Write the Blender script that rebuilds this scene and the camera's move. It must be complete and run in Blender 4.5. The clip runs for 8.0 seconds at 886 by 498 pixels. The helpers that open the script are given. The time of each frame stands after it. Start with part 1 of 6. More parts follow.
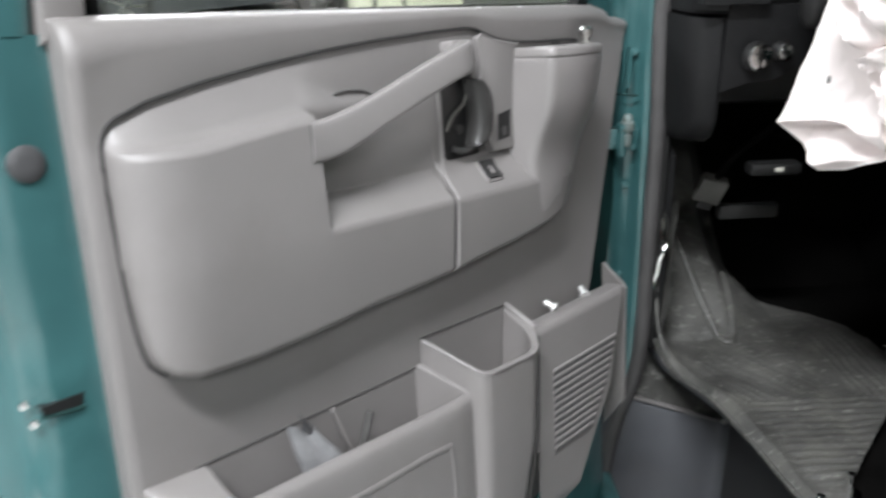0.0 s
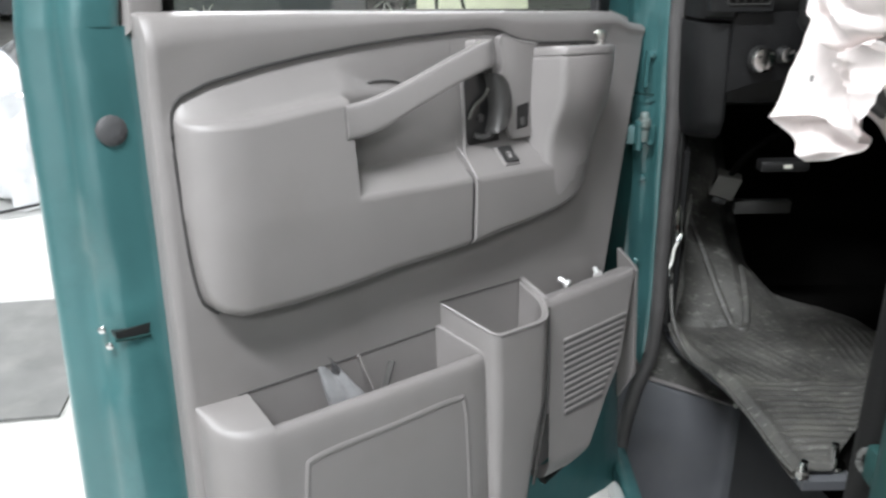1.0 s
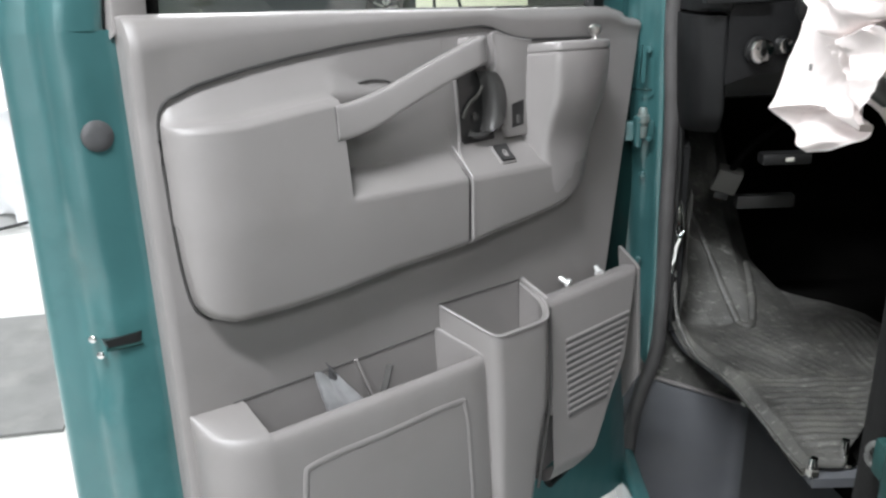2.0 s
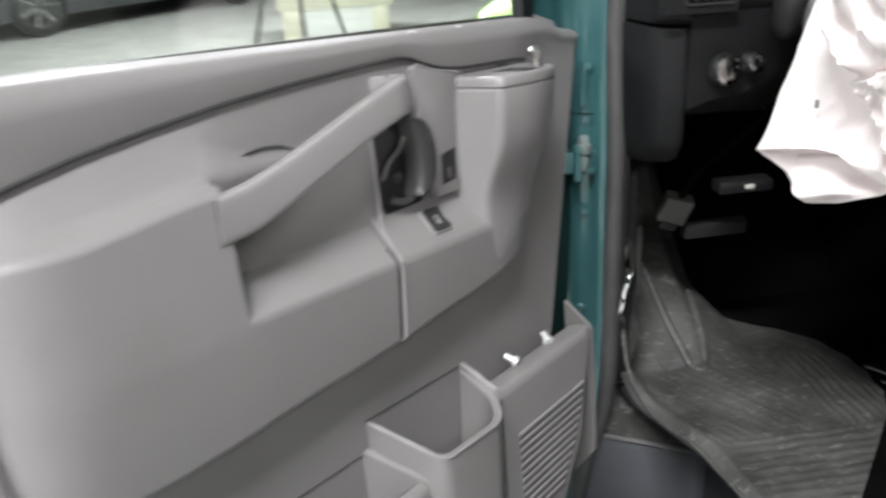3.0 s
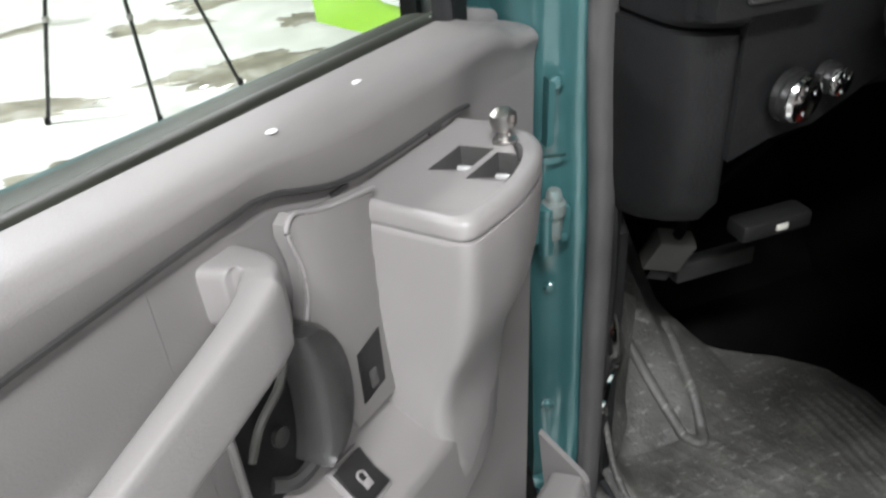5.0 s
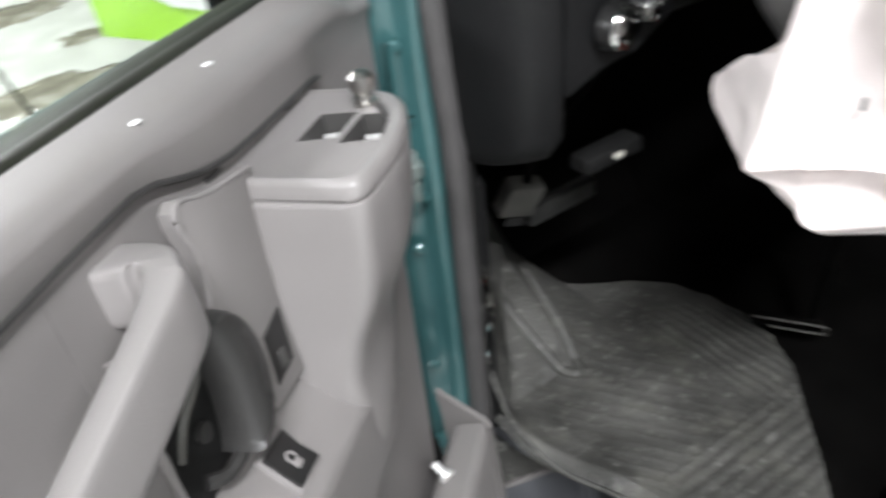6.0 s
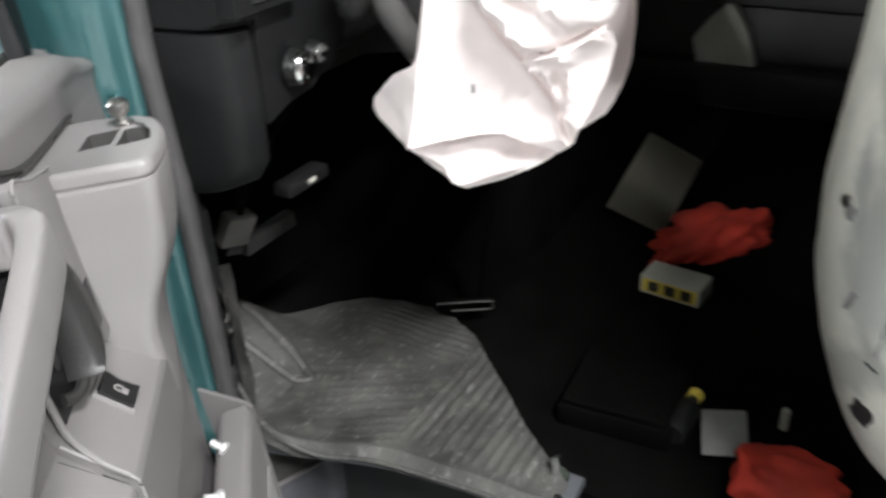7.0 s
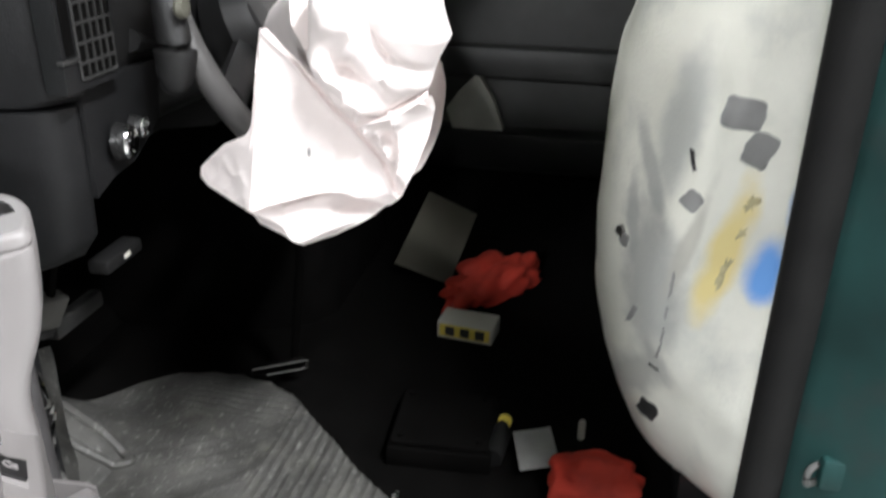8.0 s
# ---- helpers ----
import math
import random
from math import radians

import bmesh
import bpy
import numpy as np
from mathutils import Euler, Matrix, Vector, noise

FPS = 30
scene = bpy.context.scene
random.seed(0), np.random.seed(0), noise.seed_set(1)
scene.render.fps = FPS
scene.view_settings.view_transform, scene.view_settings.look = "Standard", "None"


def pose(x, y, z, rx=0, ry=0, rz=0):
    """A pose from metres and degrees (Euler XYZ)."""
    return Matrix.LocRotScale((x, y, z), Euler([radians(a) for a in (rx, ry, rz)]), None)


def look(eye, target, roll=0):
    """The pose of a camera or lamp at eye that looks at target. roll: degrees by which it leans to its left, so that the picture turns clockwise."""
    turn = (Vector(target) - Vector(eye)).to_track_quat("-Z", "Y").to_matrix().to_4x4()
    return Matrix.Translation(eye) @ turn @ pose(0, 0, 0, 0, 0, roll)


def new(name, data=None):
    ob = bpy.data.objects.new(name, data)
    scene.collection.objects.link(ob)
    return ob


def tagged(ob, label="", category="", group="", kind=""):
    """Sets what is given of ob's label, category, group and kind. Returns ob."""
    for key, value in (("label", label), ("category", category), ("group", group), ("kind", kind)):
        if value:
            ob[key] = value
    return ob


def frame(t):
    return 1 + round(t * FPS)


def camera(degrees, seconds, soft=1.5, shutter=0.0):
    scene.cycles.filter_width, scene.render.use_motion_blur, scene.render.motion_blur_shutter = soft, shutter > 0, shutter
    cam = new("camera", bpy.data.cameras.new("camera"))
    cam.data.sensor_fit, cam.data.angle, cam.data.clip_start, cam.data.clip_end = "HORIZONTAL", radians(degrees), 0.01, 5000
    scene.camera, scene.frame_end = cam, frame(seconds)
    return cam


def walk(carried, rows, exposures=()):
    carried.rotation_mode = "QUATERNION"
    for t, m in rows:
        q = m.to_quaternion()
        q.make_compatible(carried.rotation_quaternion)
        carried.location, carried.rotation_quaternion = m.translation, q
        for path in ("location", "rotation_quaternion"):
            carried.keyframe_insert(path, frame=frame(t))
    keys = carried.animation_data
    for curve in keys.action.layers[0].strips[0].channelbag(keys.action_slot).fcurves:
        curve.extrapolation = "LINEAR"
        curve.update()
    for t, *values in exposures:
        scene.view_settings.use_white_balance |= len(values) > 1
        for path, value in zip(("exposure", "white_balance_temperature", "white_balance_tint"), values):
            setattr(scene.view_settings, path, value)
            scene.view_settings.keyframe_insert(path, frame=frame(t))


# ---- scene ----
cam = camera(55.9, 8.0, soft=2.5, shutter=0.6)
PATH = [
    (0, (-0.407, -1.283, 1.329), (-0.256, 0.56, 0.566), -0.7),
    (0.5, (-0.368, -1.4, 1.324), (-0.439, 0.451, 0.57), -1.8),
    (1, (-0.356, -1.432, 1.332), (-0.358, 0.428, 0.596), -0.6),
    (1.2, (-0.344, -1.44, 1.319), (-0.328, 0.426, 0.6), -1.2),
    (2.3, (-0.343, -1.384, 1.318), (-0.367, 0.48, 0.595), -2.3),
    (2.5, (-0.361, -1.319, 1.322), (-0.349, 0.534, 0.569), -1.7),
    (3, (-0.387, -1.116, 1.357), (-0.107, 0.693, 0.551), -2.4),
    (3.5, (-0.369, -0.886, 1.388), (0.124, 0.777, 0.392), -3.2),
    (4, (-0.302, -0.697, 1.42), (0.07, 1.012, 0.451), -4.9),
    (4.2, (-0.287, -0.655, 1.419), (0.117, 1.026, 0.413), -4.1),
    (5.3, (-0.33, -0.602, 1.389), (0.244, 0.955, 0.273), -4.4),
    (5.5, (-0.333, -0.599, 1.391), (0.243, 0.948, 0.261), -6.1),
    (6, (-0.355, -0.604, 1.384), (0.525, 0.775, 0.234), -6.3),
    (6.5, (-0.435, -0.664, 1.384), (0.846, 0.428, 0.304), -2.5),
    (7, (-0.549, -0.727, 1.396), (0.937, 0.176, 0.407), -2.7),
    (7.5, (-0.618, -0.697, 1.388), (1.054, -0.193, 0.413), -2.5),
    (8, (-0.66, -0.672, 1.411), (1.114, -0.294, 0.57), 0.7),
]
EXPOSURES = [(0.0, -0.2, 6360, 7.5), (0.5, -0.14, 6360, 7), (2.4, -0.16, 6360, 7), (3.0, -0.22, 6420, 8), (3.5, -0.18, 6420, 8), (4.2, 0.0, 6500, 9.5), (5.3, -0.12, 6450, 8.5), (6.5, -0.02, 6450, 8.5), (7.2, -0.02, 6480, 8.5), (8.0, 0.1, 6450, 9)]
walk(cam, [(t, look(eye, target, roll)) for t, eye, target, roll in PATH], EXPOSURES)

from mathutils.bvhtree import BVHTree

# ---- light ----
world = bpy.data.worlds.new("world")
scene.world = world
world.use_nodes = True
world.node_tree.nodes["Background"].inputs[0].default_value = (0.92, 0.97, 1.0, 1)
world.node_tree.nodes["Background"].inputs[1].default_value = 0.25


def ceiling_lamp(x, y, z, sx, sy, power, colour=(0.97, 0.97, 1.0)):
    lamp = bpy.data.lights.new("tube_light", "AREA")
    lamp.shape, lamp.size, lamp.size_y, lamp.energy, lamp.color = "RECTANGLE", sx, sy, power, colour
    ob = new("tube_light", lamp)
    ob.matrix_world = pose(x, y, z)
    return ob


LAMPS = [(-1.05, -1.75, 1.2, 0.2, 198), (-0.45, -4.1, 1.2, 0.2, 135), (-5.0, 0.2, 1.3, 0.25, 330), (-1.5, 3.4, 1.0, 0.2, 230), (-0.2, 7.0, 1.3, 0.25, 240)]
LAMP_Z = 3.3
for lx, ly, sx, sy, power in LAMPS:
    ceiling_lamp(lx, ly, LAMP_Z, sx, sy, power)


# ---- materials ----
def material(name, colour, rough=0.5, metal=0.0, vary=0.15, scale=8.0, grain=0.0, grain_scale=300.0, coat=0.0, other=None, patch=0.0, patch_scale=3.0, spec=0.5, sheen=0.0, wave=0.0, speck=0.0, speck_scale=90.0, speck_stretch=(1, 1, 1)):
    """A surface with broad stains, fine mottling and fine relief."""
    m = bpy.data.materials.new(name)
    m.use_nodes = True
    nodes, links = m.node_tree.nodes, m.node_tree.links
    b = nodes["Principled BSDF"]
    b.inputs["Roughness"].default_value = rough
    b.inputs["Metallic"].default_value = metal
    b.inputs["Coat Weight"].default_value = coat
    b.inputs["Coat Roughness"].default_value = 0.06
    b.inputs["Specular IOR Level"].default_value = spec
    b.inputs["Sheen Weight"].default_value = sheen
    place = nodes.new("ShaderNodeTexCoord")
    broad = nodes.new("ShaderNodeTexNoise")
    broad.inputs["Scale"].default_value, broad.inputs["Detail"].default_value = scale, 5.0
    links.new(place.outputs["Object"], broad.inputs["Vector"])
    ramp = nodes.new("ShaderNodeValToRGB")
    dark = [c * (1 - vary) for c in colour]
    light = [min(1.0, c * (1 + vary)) for c in colour]
    ramp.color_ramp.elements[0].position, ramp.color_ramp.elements[1].position = 0.3, 0.7
    ramp.color_ramp.elements[0].color, ramp.color_ramp.elements[1].color = (*dark, 1), (*light, 1)
    links.new(broad.outputs["Fac"], ramp.inputs["Fac"])
    out = ramp.outputs["Color"]
    if patch:
        stain = nodes.new("ShaderNodeTexNoise")
        stain.inputs["Scale"].default_value, stain.inputs["Detail"].default_value, stain.inputs["Roughness"].default_value = patch_scale, 7.0, 0.62
        links.new(place.outputs["Object"], stain.inputs["Vector"])
        cut = nodes.new("ShaderNodeMapRange")
        cut.inputs["From Min"].default_value, cut.inputs["From Max"].default_value = 0.52, 0.66
        cut.inputs["To Max"].default_value = patch
        links.new(stain.outputs["Fac"], cut.inputs["Value"])
        mix = nodes.new("ShaderNodeMix")
        mix.data_type = "RGBA"
        links.new(cut.outputs["Result"], mix.inputs["Factor"])
        links.new(out, mix.inputs["A"])
        mix.inputs["B"].default_value = (*(other or dark), 1)
        out = mix.outputs["Result"]
    if speck:
        stretch = nodes.new("ShaderNodeMapping")
        stretch.inputs["Scale"].default_value = speck_stretch
        links.new(place.outputs["Object"], stretch.inputs["Vector"])
        dust = nodes.new("ShaderNodeTexNoise")
        dust.inputs["Scale"].default_value, dust.inputs["Detail"].default_value, dust.inputs["Roughness"].default_value = speck_scale, 4.0, 0.7
        links.new(stretch.outputs["Vector"], dust.inputs["Vector"])
        pick = nodes.new("ShaderNodeMapRange")
        pick.inputs["From Min"].default_value, pick.inputs["From Max"].default_value = 0.56, 0.72
        pick.inputs["To Max"].default_value = speck
        links.new(dust.outputs["Fac"], pick.inputs["Value"])
        blend = nodes.new("ShaderNodeMix")
        blend.data_type = "RGBA"
        links.new(pick.outputs["Result"], blend.inputs["Factor"])
        links.new(out, blend.inputs["A"])
        blend.inputs["B"].default_value = (*(min(1.0, c * 3.0 + 0.02) for c in colour), 1)
        out = blend.outputs["Result"]
    links.new(out, b.inputs["Base Color"])
    shine = nodes.new("ShaderNodeMapRange")
    shine.inputs["To Min"].default_value, shine.inputs["To Max"].default_value = max(0.02, rough * 0.8), min(1.0, rough * 1.2)
    links.new(broad.outputs["Fac"], shine.inputs["Value"])
    links.new(shine.outputs["Result"], b.inputs["Roughness"])
    if wave:
        dent = nodes.new("ShaderNodeTexNoise")
        dent.inputs["Scale"].default_value, dent.inputs["Detail"].default_value = 9.0, 2.0
        links.new(place.outputs["Object"], dent.inputs["Vector"])
        warp = nodes.new("ShaderNodeBump")
        warp.inputs["Strength"].default_value, warp.inputs["Distance"].default_value = wave, 0.01
        links.new(dent.outputs["Fac"], warp.inputs["Height"])
        links.new(warp.outputs["Normal"], b.inputs["Normal"])
        links.new(warp.outputs["Normal"], b.inputs["Coat Normal"])
    if grain:
        fine = nodes.new("ShaderNodeTexNoise")
        fine.inputs["Scale"].default_value, fine.inputs["Detail"].default_value = grain_scale, 3.0
        links.new(place.outputs["Object"], fine.inputs["Vector"])
        bump = nodes.new("ShaderNodeBump")
        bump.inputs["Strength"].default_value, bump.inputs["Distance"].default_value = grain, 0.002
        links.new(fine.outputs["Fac"], bump.inputs["Height"])
        links.new(bump.outputs["Normal"], b.inputs["Normal"])
    return m


TRIM = material("grained_grey_plastic", (0.208, 0.196, 0.192), 0.42, vary=0.06, scale=5, grain=0.16, grain_scale=900, patch=0.25, patch_scale=7, other=(0.175, 0.161, 0.152))
TRIM_LIGHT = material("smooth_grey_plastic", (0.252, 0.238, 0.234), 0.34, vary=0.05, scale=6, grain=0.12, grain_scale=900)
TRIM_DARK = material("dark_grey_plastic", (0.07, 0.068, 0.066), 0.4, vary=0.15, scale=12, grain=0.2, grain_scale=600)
TEAL = material("teal_car_paint", (0.046, 0.130, 0.134), 0.3, metal=0.2, vary=0.2, scale=4, coat=0.9, wave=0.75, patch=0.55, patch_scale=9, other=(0.03, 0.10, 0.10))
PLUG = material("dull_dark_rubber", (0.05, 0.05, 0.052), 0.6, vary=0.2, scale=30, grain=0.3, grain_scale=400)
# Grey plastic with the shade of slots and hollows in its colour.
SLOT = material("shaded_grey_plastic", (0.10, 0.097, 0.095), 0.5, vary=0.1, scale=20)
# Worn teal paint with deep shade put into its colour.
TEAL_SHADED_WORN = material("shaded_worn_teal_paint", (0.007, 0.030, 0.028), 0.6, metal=0.0, vary=0.4, scale=9, spec=0.2, patch=0.6, patch_scale=14, other=(0.016, 0.026, 0.025))
DASH = material("black_dashboard_plastic", (0.008, 0.008, 0.008), 0.5, vary=0.2, scale=7, grain=0.35, grain_scale=500)
DASH_SIDE = material("dusty_dashboard_plastic", (0.0095, 0.0097, 0.0102), 0.52, spec=0.3, vary=0.25, scale=6, grain=0.3, grain_scale=500, patch=0.4, patch_scale=6, other=(0.0155, 0.0158, 0.0140), speck=0.16, speck_scale=150)
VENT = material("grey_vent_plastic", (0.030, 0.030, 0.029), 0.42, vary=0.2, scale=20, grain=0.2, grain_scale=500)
BLACK = material("black_plastic", (0.012, 0.012, 0.012), 0.35, vary=0.2, scale=20, grain=0.1)
RUBBER = material("black_rubber", (0.0065, 0.0065, 0.0063), 0.7, spec=0.15, vary=0.25, scale=25, grain=0.3, grain_scale=400)
SEAL = material("grey_rubber_seal", (0.075, 0.072, 0.072), 0.5, vary=0.2, scale=14, grain=0.2, grain_scale=500)
MAT = material("dusty_rubber_mat", (0.072, 0.071, 0.066), 0.48, vary=0.4, scale=13, grain=0.8, grain_scale=190, patch=0.6, patch_scale=16, other=(0.13, 0.128, 0.113), speck=0.9, speck_scale=48, speck_stretch=(1.0, 2.6, 1.0))
# Carpet and other cab parts, blackened to hold the cab's deep shade.
SHADE_BLACK = material("shade_black", (0.0035, 0.0033, 0.0031), 0.95, spec=0.05, vary=0.4, scale=18, grain=0.9, grain_scale=350)
STEP = material("blue_grey_step_plastic", (0.105, 0.109, 0.118), 0.4, vary=0.15, scale=6, grain=0.35, grain_scale=300, patch=0.4, patch_scale=8, other=(0.12, 0.12, 0.118))
BRIGHT = material("bright_zinc", (0.85, 0.85, 0.84), 0.35, metal=0.5, vary=0.1, scale=60)
CHROME = material("chrome", (0.75, 0.75, 0.74), 0.12, metal=1.0, vary=0.08, scale=30)
STEEL = material("worn_steel", (0.45, 0.44, 0.42), 0.3, metal=1.0, vary=0.25, scale=40, grain=0.2)
BAG = material("white_airbag_fabric", (0.87, 0.79, 0.77), 0.8, vary=0.06, scale=14, grain=0.35, grain_scale=700, sheen=0.2)
FOAM = material("cream_seat_foam", (0.80, 0.80, 0.72), 0.85, vary=0.12, scale=7, grain=0.4, grain_scale=250, patch=0.65, patch_scale=5, other=(0.52, 0.54, 0.51))
SCUFFED = material("scuffed_pale_paint", (0.15, 0.18, 0.17), 0.45, vary=0.35, scale=60, grain=0.3, patch=0.7, patch_scale=60, other=(0.08, 0.15, 0.15))
TAPE = material("grey_tape", (0.26, 0.26, 0.255), 0.5, vary=0.2, scale=20, grain=0.3)
RED = material("red_cloth", (0.50, 0.040, 0.022), 0.75, vary=0.3, scale=14, grain=0.4, grain_scale=400)
YELLOW = material("yellow_paper", (0.72, 0.58, 0.10), 0.6, vary=0.15, scale=20, grain=0.1)
FADED = material("faded_brown_ink", (0.46, 0.41, 0.24), 0.85, vary=0.3, scale=60, grain=0.3)
BELT = material("olive_black_rubber", (0.016, 0.017, 0.012), 0.45, vary=0.2, scale=18)


def foam_dye_and_shade(m):
    """Soft dye marks soaked into the seat foam, and grey patches painting its shade: (y, z, half width, half height,
    turn, colour, strength).
    """
    nodes, links = m.node_tree.nodes, m.node_tree.links
    b = nodes["Principled BSDF"]
    out = b.inputs["Base Color"].links[0].from_socket
    place = nodes.new("ShaderNodeTexCoord")
    wobble = nodes.new("ShaderNodeTexNoise")
    wobble.inputs["Scale"].default_value, wobble.inputs["Detail"].default_value = 22.0, 4.0
    links.new(place.outputs["Object"], wobble.inputs["Vector"])
    for y, z, w, h, turn, colour, strength in (
            (-0.779, 1.024, 0.021, 0.086, 12, (0.80, 0.66, 0.24), 0.85), (-0.828, 1.000, 0.024, 0.042, 0, (0.16, 0.38, 0.82), 1.0), (-0.852, 1.095, 0.016, 0.036, 8, (0.16, 0.38, 0.82), 0.9),
            # Grey ellipses put the shade of the foam's forward side into its colour.
            (-0.690, 1.100, 0.010, 0.060, -18, (0.36, 0.37, 0.36), 0.7), (-0.676, 1.030, 0.008, 0.055, -4, (0.36, 0.37, 0.36), 0.7), (-0.704, 0.960, 0.036, 0.130, -8, (0.36, 0.37, 0.355), 0.85),
            (-0.714, 1.160, 0.022, 0.090, 10, (0.40, 0.42, 0.41), 0.7), (-0.738, 1.035, 0.010, 0.080, 14, (0.44, 0.43, 0.38), 0.6), (-0.700, 0.800, 0.030, 0.070, 20, (0.40, 0.41, 0.39), 0.7)):
        shift = nodes.new("ShaderNodeMapping")
        shift.vector_type = "TEXTURE"
        shift.inputs["Location"].default_value = (0.25, y, z)
        shift.inputs["Rotation"].default_value = (radians(turn), 0, 0)
        shift.inputs["Scale"].default_value = (10.0, w, h)
        links.new(place.outputs["Object"], shift.inputs["Vector"])
        reach = nodes.new("ShaderNodeVectorMath")
        reach.operation = "LENGTH"
        links.new(shift.outputs["Vector"], reach.inputs[0])
        ragged = nodes.new("ShaderNodeMath")
        ragged.operation = "ADD"
        links.new(reach.outputs["Value"], ragged.inputs[0])
        links.new(wobble.outputs["Fac"], ragged.inputs[1])
        fade = nodes.new("ShaderNodeMapRange")
        fade.interpolation_type = "SMOOTHSTEP"
        fade.inputs["From Min"].default_value, fade.inputs["From Max"].default_value = 0.95, 1.75
        fade.inputs["To Min"].default_value, fade.inputs["To Max"].default_value = strength, 0.0
        links.new(ragged.outputs["Value"], fade.inputs["Value"])
        mix = nodes.new("ShaderNodeMix")
        mix.data_type = "RGBA"
        links.new(fade.outputs["Result"], mix.inputs["Factor"])
        links.new(out, mix.inputs["A"])
        mix.inputs["B"].default_value = (*colour, 1)
        out = mix.outputs["Result"]
    links.new(out, b.inputs["Base Color"])


foam_dye_and_shade(FOAM)
LEVER = material("charcoal_plastic", (0.038, 0.037, 0.036), 0.38, vary=0.15, scale=12, grain=0.2, grain_scale=600)
# Darker copy of the grey trim, the far side's shade in its colour.
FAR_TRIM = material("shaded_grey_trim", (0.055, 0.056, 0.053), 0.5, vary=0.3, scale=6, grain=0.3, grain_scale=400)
INK = material("black_ink", (0.03, 0.03, 0.03), 0.6, vary=0.1)
PAPER = material("off_white_card", (0.55, 0.54, 0.48), 0.7, vary=0.12, scale=12, grain=0.1)
BEIGE = material("beige_card", (0.10, 0.097, 0.075), 0.75, vary=0.15, scale=12, grain=0.2)
GREYBOX = material("grey_connector_plastic", (0.085, 0.083, 0.076), 0.5, vary=0.15, scale=20, grain=0.2)
WHITE_PAINT = material("pale_wall_paint", (0.5, 0.5, 0.5), 0.6, vary=0.05, scale=2, grain=0.15, grain_scale=120)
LIME = material("lime_green_paint", (0.36, 0.68, 0.06), 0.25, vary=0.05, scale=4, coat=0.9)
GREY_PAINT = material("dark_grey_car_paint", (0.06, 0.064, 0.07), 0.3, metal=0.3, vary=0.1, scale=3, coat=0.8)
TYRE = material("tyre_rubber", (0.018, 0.018, 0.018), 0.8, vary=0.2, scale=20, grain=0.5, grain_scale=200)
SHEET_WHITE = material("white_sheet", (0.8, 0.8, 0.8), 0.6, vary=0.06, scale=6, grain=0.2)
CREAM = material("cream_paint", (0.68, 0.66, 0.54), 0.5, vary=0.08, scale=4, grain=0.1)
FLOOR_MAT = material("grey_floor_mat", (0.17, 0.17, 0.165), 0.8, vary=0.2, scale=5, grain=0.7, grain_scale=180, patch=0.4, patch_scale=4, other=(0.26, 0.255, 0.24))


def glass_material(name, colour, rough=0.0, alpha=0.08):
    m = bpy.data.materials.new(name)
    m.use_nodes = True
    nodes, links = m.node_tree.nodes, m.node_tree.links
    nodes.remove(nodes["Principled BSDF"])
    clear, gloss, mix, fres = nodes.new("ShaderNodeBsdfTransparent"), nodes.new("ShaderNodeBsdfGlossy"), nodes.new("ShaderNodeMixShader"), nodes.new("ShaderNodeLayerWeight")
    clear.inputs["Color"].default_value = (*colour, 1)
    gloss.inputs["Roughness"].default_value = rough
    curve, level = nodes.new("ShaderNodeMath"), nodes.new("ShaderNodeMath")
    curve.operation, level.operation = "POWER", "MULTIPLY_ADD"
    curve.inputs[1].default_value = 4.0
    level.inputs[1].default_value, level.inputs[2].default_value = 0.35, alpha * 0.4
    links.new(fres.outputs["Facing"], curve.inputs[0])
    links.new(curve.outputs["Value"], level.inputs[0])
    links.new(level.outputs["Value"], mix.inputs["Fac"])
    links.new(clear.outputs["BSDF"], mix.inputs[1])
    links.new(gloss.outputs["BSDF"], mix.inputs[2])
    links.new(mix.outputs["Shader"], nodes["Material Output"].inputs["Surface"])
    return m


GLASS = glass_material("window_glass", (0.93, 0.96, 0.93))
FILM = glass_material("clear_plastic_film", (0.93, 0.94, 0.96), 0.12, 0.3)
WRAP = material("grey_plastic_wrapper", (0.20, 0.20, 0.205), 0.12, vary=0.25, scale=30, coat=0.9)


